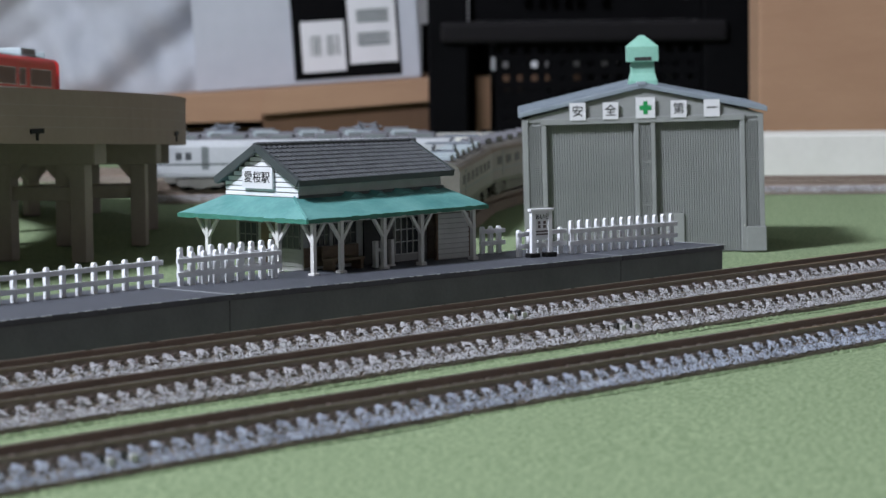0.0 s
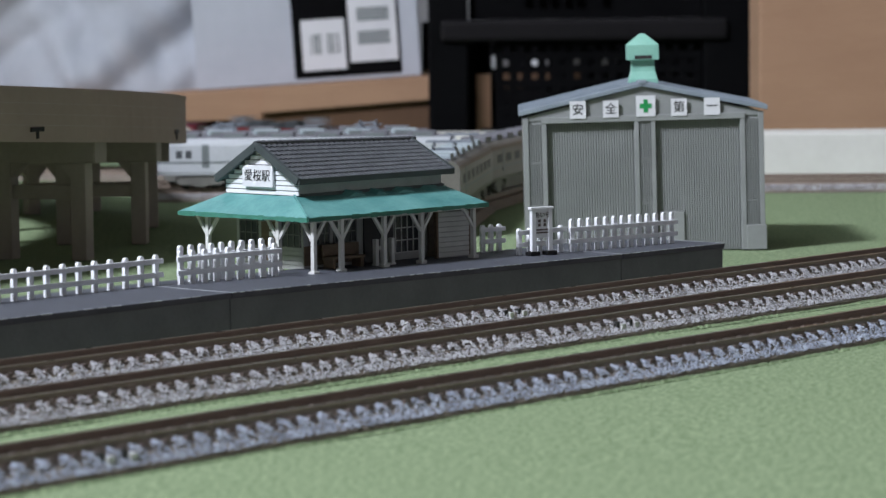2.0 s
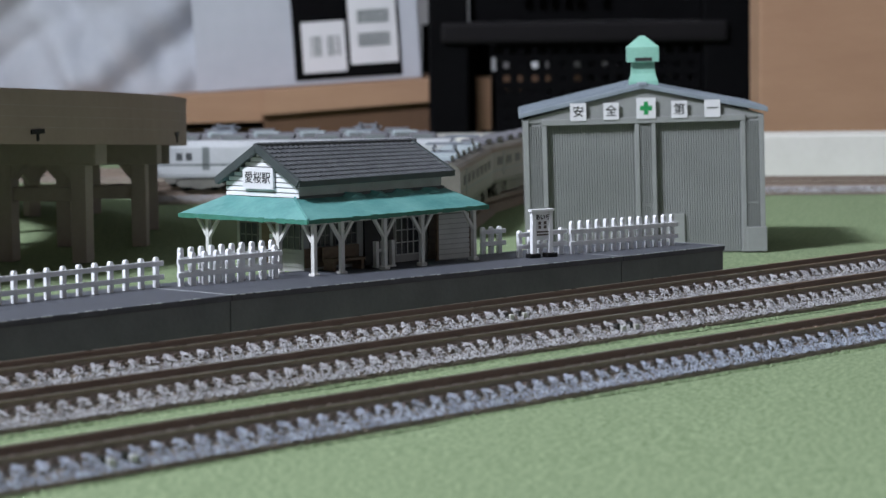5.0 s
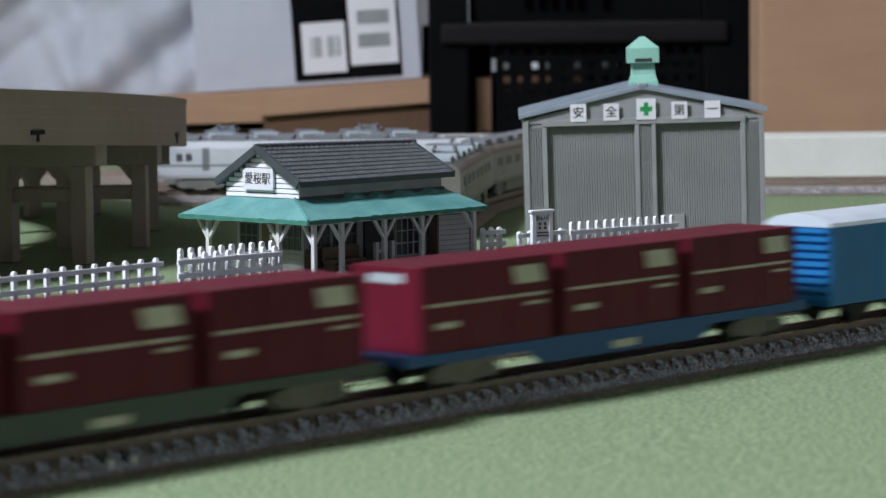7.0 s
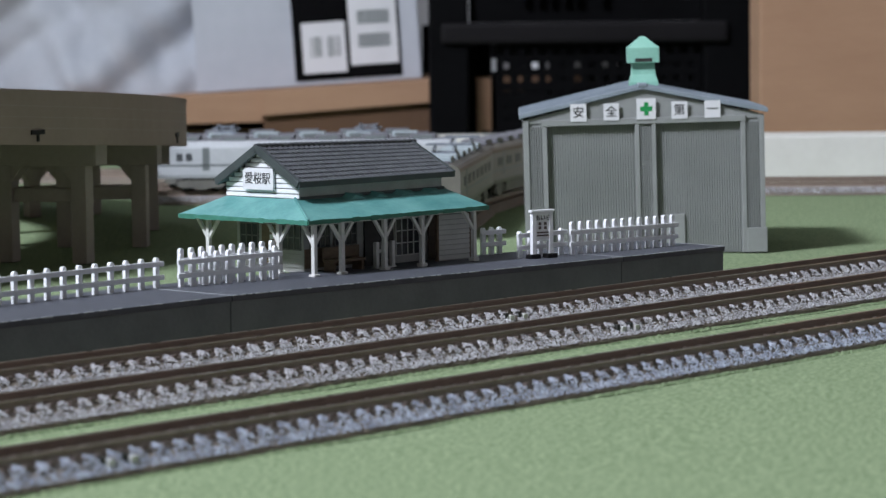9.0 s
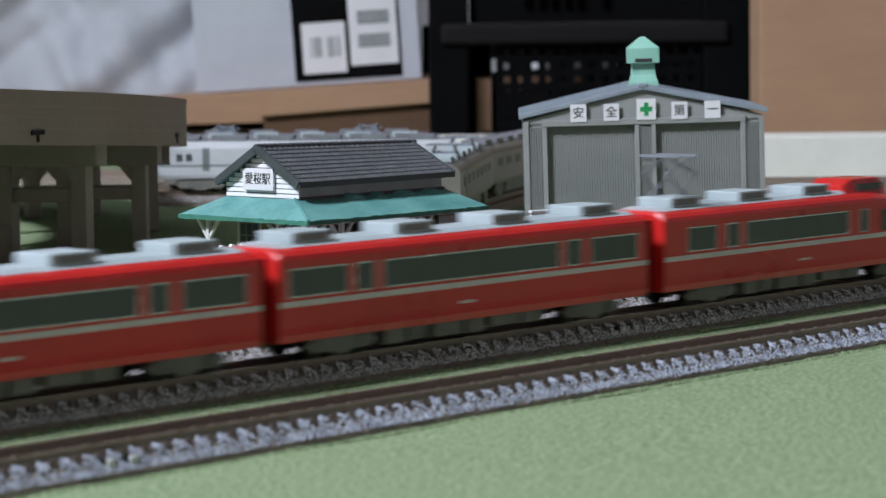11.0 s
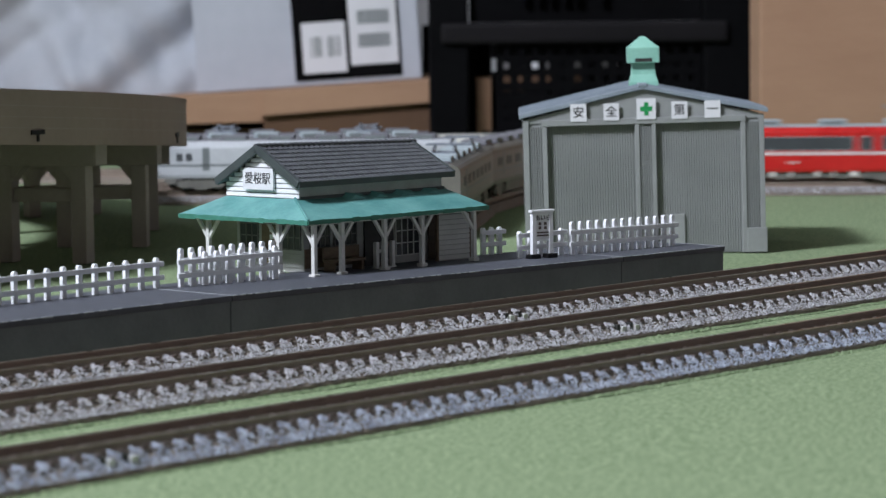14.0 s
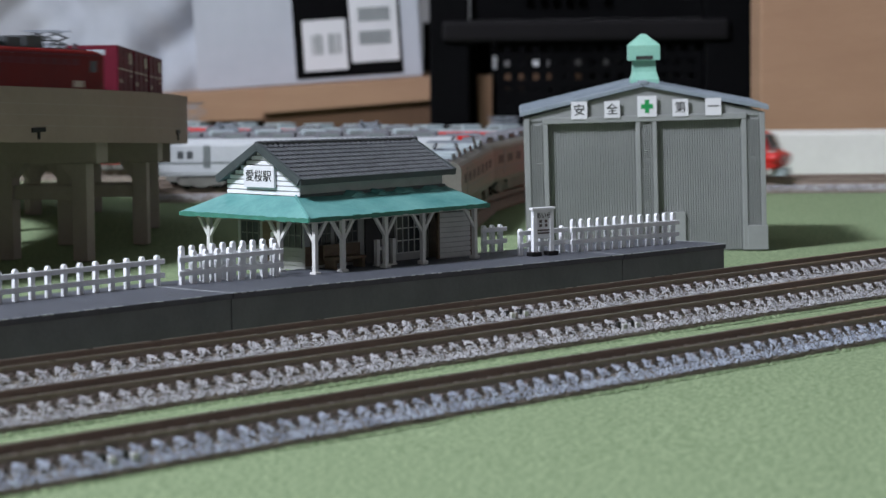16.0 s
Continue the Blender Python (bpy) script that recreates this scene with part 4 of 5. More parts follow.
def pantograph(root, x, z, tall=1.0):
    bm = bmesh.new()
    for y in (-4.2, 4.2):
        beam(bm, (x - 5, y, z + 0.7), (x + 5, y, z + 0.7), 0.5, 0.5)
        for dx in (-4, 4):
            box(bm, x + dx - .5, x + dx + .5, y - .5, y + .5, z - 0.3, z + 0.6)
    for dx in (-4.6, 4.6):
        beam(bm, (x + dx, -4.4, z + 0.75), (x + dx, 4.4, z + 0.75), 0.5, 0.5)
    base = part("pantograph", bm, M_PANTO, root, "grey folded pantograph")
    for e in (-1, 1):
        for y in (-4.2, 4.2):
            bm = bmesh.new()
            beam(bm, (x + e * 4.4, y, z + 0.8), (x - e * 6.0, y * 0.9, z + 2.2 * tall), 0.45, 0.45)
            beam(bm, (x - e * 6.0, y * 0.9, z + 2.2 * tall), (x + e * 3.5, y * 0.8, z + 3.4 * tall), 0.45, 0.45)
            part("pantograph_arm", bm, M_PANTO, base)
        bm = bmesh.new()
        beam(bm, (x + e * 3.5, -6.4, z + 3.6 * tall), (x + e * 3.5, 6.4, z + 3.6 * tall), 0.8, 0.6)
        part("pan_head", bm, M_PANTO, base)


def rounded_section(x, w, z0, z1, r, drop=0.0):
    """A car body's cross-section: square below, rounded above."""
    pts = [(x, -w + 0.4, z0), (x, w - 0.4, z0), (x, w, z0 + 1.5)]
    for k in range(5):
        a = math.pi / 2 * k / 4
        pts.append((x, w - r + r * math.cos(a), z1 - r * 0.62 + r * 0.62 * math.sin(a)))
    for k in range(5):
        a = math.pi / 2 * (1 - k / 4)
        pts.append((x, -w + r - r * math.cos(a), z1 - r * 0.62 + r * 0.62 * math.sin(a)))
    pts.append((x, -w, z0 + 1.5))
    return pts


def side_panel(name, root, x0, x1, z0, z1, w, mat, label="", proud=0.12):
    for sg in (-1, 1):
        bm = bmesh.new()
        box(bm, x0, x1, min(sg * w, sg * (w + proud)), max(sg * w, sg * (w + proud)), z0, z1)
        part(name, bm, mat, root, label)


def framed_window(root, x0, x1, z0, z1, w):
    for sg in (-1, 1):
        def lay(a, b):
            return (min(sg * (w + a), sg * (w + b)), max(sg * (w + a), sg * (w + b)))
        win = boxed("window", M_WINDOW, root, (x0, x1, *lay(-0.02, 0.06), z0, z1), "smoked glass side window")
        bm = bmesh.new()
        for d in ((x0 - .3, x1 + .3, z1, z1 + .3), (x0 - .3, x1 + .3, z0 - .3, z0), (x0 - .3, x0, z0, z1), (x1, x1 + .3, z0, z1)):
            box(bm, d[0], d[1], *lay(-0.02, 0.2), d[2], d[3])
        part("window_frame", bm, M_SILVERTRIM, win)


def roof_unit(root, x, z, L=12.0, w=5.2, mat=None):
    u = boxed("roof_unit", mat or M_GREYROOF, root, (x - L / 2, x + L / 2, -w, w, z - 0.2, z + 2.3), "pale grey roof air conditioner", bevel=0.5)
    for sg in (-1, 1):
        boxed("grille", M_GREYUNIT, u, (x - L / 2 + 1.5, x + L / 2 - 1.5, min(sg * w, sg * (w + .12)), max(sg * w, sg * (w + .12)), z + 0.3, z + 1.8))


def build_red_coach(nose, label, panto=0.0):
    w, zf, zr = 9.2, 4.6, 24.0
    h = 62.8 if nose else 61.4
    root = thing("red_railcar", Matrix(), label, "railcar", "cars of the red train")
    bm = bmesh.new()
    if nose:
        secs = [rounded_section(x, ww, z0, z1, r) for x, ww, z0, z1, r in (
            (-h, w, zf, zr - 0.8, 4), (-h + 0.4, w, zf, zr, 4), (30.0, w, zf, zr, 4), (40.0, w, zf, 23.0, 4.4), (50.0, 9.1, zf, 21.6, 4.8), (54.8, 8.8, zf, 20.3, 4.2), (56.9, 8.5, zf, 18.9, 3.5), (59.3, 8.1, zf, 12.6, 2.5), (61.8, 7.2, zf + 0.4, 11.8, 2.5), (64.0, 5.2, zf + 1.6, 10.6, 2.2))]
    else:
        secs = [rounded_section(x, w, zf, z1, 4) for x, z1 in ((-h, zr - 0.8), (-h + 0.4, zr), (h - 0.4, zr), (h, zr - 0.8))]
    loft(bm, secs)
    part("body", bm, M_RED, root, "glossy scarlet body", smooth=False)
    x_end = 19.5 if nose else h - 2
    bm = bmesh.new()
    loft(bm, [[(x, -5.6, 23.3), (x, 5.6, 23.3), (x, 6.4, 23.9), (x, 4.5, 24.7), (x, -4.5, 24.7), (x, -6.4, 23.9)] for x in (-h + 3, x_end)])
    part("roof", bm, M_GREYROOF, root, "pale grey roof deck")
    n_units = 3 if nose else 4
    for k in range(n_units):
        roof_unit(root, -h + 14 + k * ((x_end + h - 26) / max(1, n_units - 1)), 24.6)
    if nose:
        bm = bmesh.new()
        loft(bm, [[(x, -ww, z0), (x, ww, z0), (x, ww * .82, z1), (x, -ww * .82, z1)] for x, ww, z0, z1 in ((19.6, 6.2, 22.6, 26.0), (23, 6.4, 22.4, 27.6), (37, 6.2, 21.8, 27.6), (42.0, 5.2, 21.0, 24.6), (45.0, 4.6, 20.4, 21.6))])
        cab = part("roof_cab", bm, M_RED, root, "scarlet raised driver's cab", bevel=0.4)
        for sg in (-1, 1):
            bm = bmesh.new()
            box(bm, 25.5, 37.0, min(sg * 5.3, sg * 6.15), max(sg * 5.3, sg * 6.15), 24.4, 26.2)
            part("cab_window", bm, M_WINDOW, cab, "small cab side window")
        bm = bmesh.new()
        hull_box(bm, [(42.3, -4.2, 24.1), (42.3, 4.2, 24.1), (39.6, 4.2, 26.2), (39.6, -4.2, 26.2)], [(42.6, -4.2, 24.3), (42.6, 4.2, 24.3), (39.9, 4.2, 26.4), (39.9, -4.2, 26.4)])
        part("cab_windscreen", bm, M_WINDOW, cab)
        # three-part panorama windscreen
        for y0, y1, xa, xb in ((-8.2, -3.6, -1.5, 0.0), (-3.4, 3.4, 0.05, 0.05), (3.6, 8.2, 0.0, -1.5)):
            bm = bmesh.new()
            lo = 59.3
            a = [(lo + xa * 1.2, y0, 13.0), (lo + xb * 1.2, y1, 13.0), (56.9 + xb, y1 * .95, 19.0), (56.9 + xa, y0 * .95, 19.0)]
            hull_box(bm, [(x - .5, y, z - .2) for x, y, z in a], [(x + .55, y, z + .45) for x, y, z in a])
            ws = part("windscreen", bm, M_GREYROOF, root, "pale-framed panorama windscreen")
            bm = bmesh.new()
            c = sum((Vector(p) for p in a), Vector()) / 4
            b = [c + (Vector(p) - c) * 0.87 for p in a]
            hull_box(bm, [(p.x + .3, p.y, p.z + .3) for p in b], [(p.x + .66, p.y, p.z + .56) for p in b])
            part("glass", bm, M_WINDOW, ws)
        side_panel("front_side_window", root, 32.0, 51.0, 13.6, 19.2, 8.95, M_WINDOW, "large smoked corner window", proud=0.4)
        # V-shaped white band and lamps on the nose
        for sg in (-1, 1):
            bm = bmesh.new()
            beam(bm, (64.1, sg * 0.4, 8.6), (60.3, sg * 7.3, 12.2), 0.6, 1.1)
            beam(bm, (60.3, sg * 7.3, 12.2), (49.0, sg * 9.1, 12.5), 0.6, 1.1)
            part("white_band", bm, M_STRIPE, root, "white nose band")
            bm = bmesh.new()
            loft(bm, [[(x, sg * 6.4 + r * math.cos(k * math.pi / 5), 9.0 + r * math.sin(k * math.pi / 5)) for k in range(10)] for x, r in ((56, 2.5), (61.9, 2.4), (63.6, 1.6))])
            part("lamp_pod", bm, M_RED, root, "scarlet bumper lamp pod", smooth=True)
        bm = bmesh.new()
        box(bm, 58, 64.8, -4.2, 4.2, 1.2, 4.7)
        part("skirt", bm, M_GREYROOF, root, "pale grey coupler skirt", bevel=0.8)
        wins = [(-53.3, -41.9), (-37.4, -32.5), (-29.1, 16.2), (22.2, 25.6)]
    else:
        wins = [(-58.5, -41.5), (-38.5, -33.5), (-30.0, 28.0), (31.0, 36.0), (40.0, 57.0)]
    for x0, x1 in wins:
        framed_window(root, x0, x1, 14.1, 19.5, w)
    side_panel("white_stripe", root, -h + 0.2, 49 if nose else h - 0.2, 11.9, 13.1, w, M_STRIPE, "off-white waist stripe")
    side_panel("number_marks", root, -6, -1, 8.3, 8.9, w, M_STRIPE, "tiny pale side marking")
    if panto:
        pantograph(root, -h + 14, 26.9 if panto < 2 else 24.6, panto)
    for x in (-42, 42):
        bogie(root, x, M_UNDER)
    rnd = random.Random(4)
    x = -28.0
    while x < 24:
        L = rnd.uniform(5, 11)
        for sg in (-1, 1):
            boxed("underfloor_box", M_UNDER, root, (x, min(x + L, 28), sg * 5 - 2.6, sg * 5 + 2.6, rnd.uniform(1.2, 2.2), 4.55), "grey underfloor equipment box", bevel=0.2)
        x += L + rnd.uniform(0.8, 2.5)
    bm = bmesh.new()
    box(bm, -h - 2.9, -h - 0.02, -5.5, 5.5, 4.8, 22.0)
    part("gangway", bm, M_REDLOCO, root, "dark red gangway bellows", bevel=0.3)
    coupler(root, -h, -1)
    return root


def build_loco():
    w, h = 9.4, 45.5
    root = thing("red_electric_locomotive", Matrix(), "red electric locomotive with grey roof gear and pantographs", "locomotive")
    bm = bmesh.new()
    secs = []
    for x, z0, top, ww in ((-h, 6.9, 21.0, 9.0), (-h + 0.9, 6.5, 22.0, 9.3), (-h + 4, 6.4, 22.4, w), (h - 4, 6.4, 22.4, w), (h - 0.9, 6.5, 22.0, 9.3), (h, 6.9, 21.0, 9.0)):
        secs.append(rounded_section(x, ww, z0, top, 2.6))
    loft(bm, secs)
    part("body", bm, M_REDLOCO, root, "red painted steel body")
    for e in (-1, 1):
        for y0, y1 in ((-7.4, -2.5), (2.5, 7.4)):
            ws = boxed("windscreen", M_GREYUNIT, root, (min(e * h, e * (h + .15)), max(e * h, e * (h + .15)), y0 - 0.2, y1 + 0.2, 14.7, 18.9), "silver-framed cab windscreen")
            boxed("glass", M_WINDOW, ws, (min(e * h, e * (h + .22)), max(e * h, e * (h + .22)), y0 + 0.15, y1 - 0.15, 15.1, 18.5))
            bm = bmesh.new()
            box(bm, min(e * h, e * (h + .2)), max(e * h, e * (h + .2)), y0, y1, 12.3, 13.5)
            part("white_whisker", bm, M_STRIPE, root, "white front stripe")
        plate = boxed("lamp_plate", M_MAROON, root, (min(e * h, e * (h + .25)), max(e * h, e * (h + .25)), -1.3, 1.3, 15.0, 19.6), bevel=0.1)
        bm = bmesh.new()
        rod(bm, (e * (h - 0.4), 0, 18.4), (e * (h + 0.55), 0, 18.4), 0.95, 12)
        part("headlight", bm, M_HEAD if e > 0 else M_GREYUNIT, plate, "amber headlight" if e > 0 else "unlit headlight")
        bm = bmesh.new()
        box(bm, min(e * (h - 5), e * (h + 1.2)), max(e * (h - 5), e * (h + 1.2)), -7.2, 7.2, 0.9, 6.3)
        part("pilot", bm, M_ROOFDARK, root, "dark grey pilot and step", bevel=0.6)
        side_panel("cab_side_window", root, min(e * (h - 9), e * (h - 5)), max(e * (h - 9), e * (h - 5)), 15.4, 19.0, w, M_WINDOW)
        pantograph(root, e * 26, 23.2, 1.35)
        coupler(root, e * h, e)
    bm = bmesh.new()
    for k in range(10):
        for sg in (-1, 1):
            box(bm, -30 + 6.0 * k, -25.6 + 6.0 * k, min(sg * w, sg * (w + .15)), max(sg * w, sg * (w + .15)), 17.4, 19.4)
    part("side_louvres", bm, M_MAROON, root, "dark louvre row")
    side_panel("rain_gutter", root, -h + 4, h - 4, 20.5, 20.9, w - 0.1, M_MAROON, proud=0.35)
    side_panel("builder_plate", root, -33, -27, 10.6, 12.6, w, M_LOGO, "cream side marking")
    bm = bmesh.new()
    box(bm, -h + 6, h - 6, -6.5, 6.5, 21.9, 22.7)
    part("roof_deck", bm, M_ROOFDARK, root, "dark grey roof deck")
    bm = bmesh.new()
    for x, L, ww, hh in ((-12, 10, 4.6, 3.6), (0, 9, 5.2, 2.8), (11, 8, 4.0, 3.9)):
        box(bm, x - L / 2, x + L / 2, -ww, ww, 22.6, 22.6 + hh)
    for x in (-38, -17, 6, 16, 38):
        for y in (-3, 3):
            rod(bm, (x, y, 22.6), (x, y, 24.6), 0.7, 8)
    beam(bm, (-26, 2.5, 25.0), (26, 2.5, 25.0), 0.4, 0.4)
    part("roof_gear", bm, M_ROOFDARK, root, "dark roof boxes and insulators")
    for x in (-27, 27):
        bogie(root, x, M_BLACK, 10.5)
    boxed("under_tank", M_BLACK, root, (-13, 13, -7.5, 7.5, 1.4, 6.35), bevel=0.3)
    return root


def build_container_wagon(frame_mat, label):
    h = 66.0
    root = thing("container_wagon", Matrix(), label, "freight wagon", "wagons of the freight train")
    bm = bmesh.new()
    for sg in (-1, 1):
        prism(bm, [(-h, 7.4), (-h, 5.4), (-30, 5.4), (-26, 2.6), (26, 2.6), (30, 5.4), (h, 5.4), (h, 7.4)], sg * 8.4 - 0.5, sg * 8.4 + 0.5, "y")
    box(bm, -h, h, -7.85, 7.85, 5.9, 7.35)
    part("frame", bm, frame_mat, root, "painted underframe")
    bm = bmesh.new()
    for sg in (-1, 1):
        box(bm, -4, 4, sg * 9.05 - 0.1, sg * 9.05 + 0.1, 3.4, 5.0)
    part("data_plate", bm, M_LOGO, root, "cream data marking")
    L = 39.2
    for k in (-1, 0, 1):
        cx = k * (L + 2.7)
        bm = bmesh.new()
        box(bm, cx - L / 2, cx + L / 2, -8.7, 8.7, 7.45, 24.1)
        c = part("container", bm, M_MAROON, root, "maroon freight container", bevel=0.3)
        for sg in (-1, 1):
            def lay(p0, p1):
                return min(sg * (8.7 + p0), sg * (8.7 + p1)), max(sg * (8.7 + p0), sg * (8.7 + p1))
            y0, y1 = lay(-0.01, 0.14)
            bm = bmesh.new()
            f = sg
            # marks lie the same way round on both sides
            prism(bm, [(cx + f * -16.5, 18.9), (cx + f * -8.2, 18.9), (cx + f * -7.2, 22.4), (cx + f * -15.5, 22.4)], y0, y1, "y")
            box(bm, cx - 17.5, cx + 17.5, y0, y1, 16.3, 16.85)
            box(bm, cx - f * -12 - 3.2, cx - f * -12 + 3.2, y0, y1, 12.0, 13.2)
            box(bm, cx + f * -14 - 3.0, cx + f * -14 + 3.0, y0, y1, 14.6, 15.2)
            part("markings", bm, M_LOGO, c, "cream stripe and plain marking shapes")
            bm = bmesh.new()
            for d in (-L / 2 + .6, -L / 6, L / 6, L / 2 - .6):
                box(bm, cx + d - 0.3, cx + d + 0.3, *lay(-0.01, 0.2), 8.0, 23.6)
            box(bm, cx - L / 2 + .4, cx + L / 2 - .4, *lay(-0.01, 0.16), 23.3, 23.9)
            part("side_ribs", bm, M_MAROON, c)
        for e in (-1, 1):
            boxed("end_plate", M_GREYROOF, c, (min(cx + e * L / 2, cx + e * (L / 2 + .1)), max(cx + e * L / 2, cx + e * (L / 2 + .1)), -4.4, 4.4, 20.8, 22.6), "pale end marking")
    for x in (-48, 48):
        bogie(root, x, M_BOGIE)
    for e in (-1, 1):
        coupler(root, e * h, e)
    return root


def build_boxcar():
    h = 30.0
    root = thing("blue_boxcar", Matrix(), "bright blue covered wagon with silvery roof", "freight wagon", "wagons of the freight train")
    bm = bmesh.new()
    box(bm, -h, h, -8.6, 8.6, 5.0, 23.2)
    part("body", bm, M_BLUE, root, "bright blue body", bevel=0.25)
    bm = bmesh.new()
    prof = [(-9.0, 22.9), (9.0, 22.9), (8.6, 23.8), (6.2, 25.0), (3.0, 25.7), (0, 25.9), (-3.0, 25.7), (-6.2, 25.0), (-8.6, 23.8)]
    prism(bm, prof, -h - 0.5, h + 0.5)
    part("roof", bm, M_BLUEROOF, root, "silvery curved roof")
    for e in (-1, 1):
        for k in range(9):
            z = 6.4 + 1.9 * k
            boxed("end_rib", M_BLUE, root, (min(e * h, e * (h + .9)), max(e * h, e * (h + .9)), -8.2, 8.2, z, z + 1.0), "blue end rib")
    bm = bmesh.new()
    for sg in (-1, 1):
        for x in (-h + .5, -10, 10, h - .5):
            box(bm, x - 0.25, x + 0.25, sg * 8.6 - 0.1, sg * 8.6 + 0.1, 5.4, 22.8)
    part("side_ribs", bm, M_BLUE, root)
    side_panel("side_mark", root, -4, 3, 9.0, 10.6, 8.6, M_LOGO, "faint cream marking")
    bm = bmesh.new()
    box(bm, -h + 1, h - 1, -6.5, 6.5, 4.0, 5.0)
    for x in (-17, 17):
        for sg in (-1, 1):
            prism(bm, [(x - 6, 4.6), (x - 2, 1.2), (x + 2, 1.2), (x + 6, 4.6)], sg * 6.9 - .6, sg * 6.9 + .6, "y")
    part("underframe", bm, M_BLACK, root, "black underframe")
    wheelset(root, -17)
    wheelset(root, 17)
    for e in (-1, 1):
        coupler(root, e * h, e)
    return root


def build_caboose():
    h = 23.0
    root = thing("black_brake_van", Matrix(), "black brake van with end decks and glowing tail lamps", "freight wagon", "wagons of the freight train")
    bm = bmesh.new()
    box(bm, -h, h, -8.4, 8.4, 4.4, 6.6)
    part("deck", bm, M_BLACK, root, bevel=0.2)
    bm = bmesh.new()
    box(bm, -h + 9, h - 9, -8.2, 8.2, 6.6, 23.4)
    part("cabin", bm, M_BLACK, root, "black steel cabin", bevel=0.25)
    bm = bmesh.new()
    prism(bm, [(-9.0, 23.4), (9.0, 23.4), (8.4, 24.4), (4.4, 25.7), (0, 26.2), (-4.4, 25.7), (-8.4, 24.4)], -h + 3, h - 3)
    part("roof", bm, M_BLACK, root, "black arched roof")
    bm = bmesh.new()
    rod(bm, (-6, 0, 25.8), (-6, 0, 27.6), 1.2, 10)
    rod(bm, (10, 2, 25.6), (10, 2, 27.0), 0.9, 10)
    part("roof_vents", bm, M_BLACK, root)
    for x0 in (-10.5, 6.5):
        side_panel("window", root, x0, x0 + 4, 15.0, 18.4, 8.2, M_WINDOW, "dark cabin window")
    for e in (-1, 1):
        bm = bmesh.new()
        for sg in (-1, 1):
            beam(bm, (e * (h - 1), sg * 7.6, 6.6), (e * (h - 1), sg * 7.6, 12.6), 0.6, 0.6)
            beam(bm, (e * (h - 3.6), sg * 7.8, 6.6), (e * (h - 3.6), sg * 7.8, 23.4), 0.6, 0.6)
            beam(bm, (e * (h - 1), sg * 7.6, 10.4), (e * (h - 8), sg * 7.6, 10.4), 0.5, 0.5)
        beam(bm, (e * (h - 1), -7.6, 12.4), (e * (h - 1), 7.6, 12.4), 0.6, 0.6)
        part("deck_railing", bm, M_BLACK, root)
    for sg in (-1, 1):
        bm = bmesh.new()
        rod(bm, (-h - 0.8, sg * 6.6, 11.6), (-h + 1.2, sg * 6.6, 11.6), 0.85, 12)
        part("tail_lamp", bm, M_TAIL, root, "glowing red tail lamp")
    bm = bmesh.new()
    for x in (-13, 13):
        for sg in (-1, 1):
            prism(bm, [(x - 6, 4.6), (x - 2, 1.2), (x + 2, 1.2), (x + 6, 4.6)], sg * 6.9 - .6, sg * 6.9 + .6, "y")
    part("springs", bm, M_BLACK, root)
    wheelset(root, -13)
    wheelset(root, 13)
    coupler(root, h, 1)
    return root


head_car = build_red_coach(True, "scarlet railcar with a panorama nose and a raised pantograph", 3.4)
tail_car = build_red_coach(True, "scarlet railcar with a raised cab and panorama nose")
mid_car = build_red_coach(False, "scarlet railcar with pale roof units")
mid_car_b = build_red_coach(False, "scarlet railcar with pale roof units and a folded pantograph", 1.0)
loco = build_loco()
wagon_a = build_container_wagon(M_GREENFRAME, "container wagon with three maroon containers on a grey frame")
wagon_b = build_container_wagon(M_BLUEFRAME, "container wagon with three maroon containers on a blue frame")
boxcar = build_boxcar()
caboose = build_caboose()


# ---- parked trains behind the station ----
def build_parked_coach(m, mat, label, gear):
    root = thing("parked_coach", m, label, "railcar", "parked coaches")
    bm = bmesh.new()
    h = 64.0
    loft(bm, [rounded_section(x, 9.2, 5.8, 21.4, 5.0) for x in (-h, h)])
    part("body", bm, mat, root)
    bm = bmesh.new()
    loft(bm, [[(x, -6, 20.6), (x, 6, 20.6), (x, 4.5, 21.9), (x, -4.5, 21.9)] for x in (-h, h)])
    part("roof", bm, M_ROOFGREY, root, "grey roof")
    spots = ((-52, 9), (-36, 9), (-20, 9), (-4, 9), (12, 9), (28, 9), (44, 9)) if mat is M_GREYCAR else ((-54, 2.6), (-50, 2.6), (-16, 3.5), (22, 3), (45, 3))
    for x0, wl in spots:
        side_panel("window", root, x0, x0 + wl, 13.0, 16.2, 9.2, M_DULLPANE, "dark side window")
    side_panel("door", root, -43, -40, 9.0, 18.6, 9.2, M_GREYUNIT, "grey door")
    side_panel("waist_band", root, -h, h, 10.8, 11.6, 9.2, M_GREYUNIT)
    rnd = random.Random(9)
    for x in range(-50, 60, 20):
        roof_unit(root, x, 21.2, 11, 5.2, M_GREYROOF if mat is M_GREYCAR and gear else M_ROOFGREY)
    if gear:
        pantograph(root, -28, 23.0)
        pantograph(root, 34, 23.0)
    for x in (-44, 44):
        bogie(root, x, M_UNDER)
    bm = bmesh.new()
    box(bm, -30, 30, -7.5, 7.5, 1.6, 5.75)
    part("underfloor_gear", bm, M_UNDER, root)
    return root


# ---- things behind the layout: right, forward measured from the lens ----
RIGHT, FWD = Vector((0.66986, -0.74248)), Vector((0.74248, 0.66986))
TURN = -47.942


def behind(lat, depth, z=0.0, turn=0.0):
    p = RIGHT * lat + FWD * depth
    return at_mm(p.x, p.y, z, 0, 0, TURN + turn)


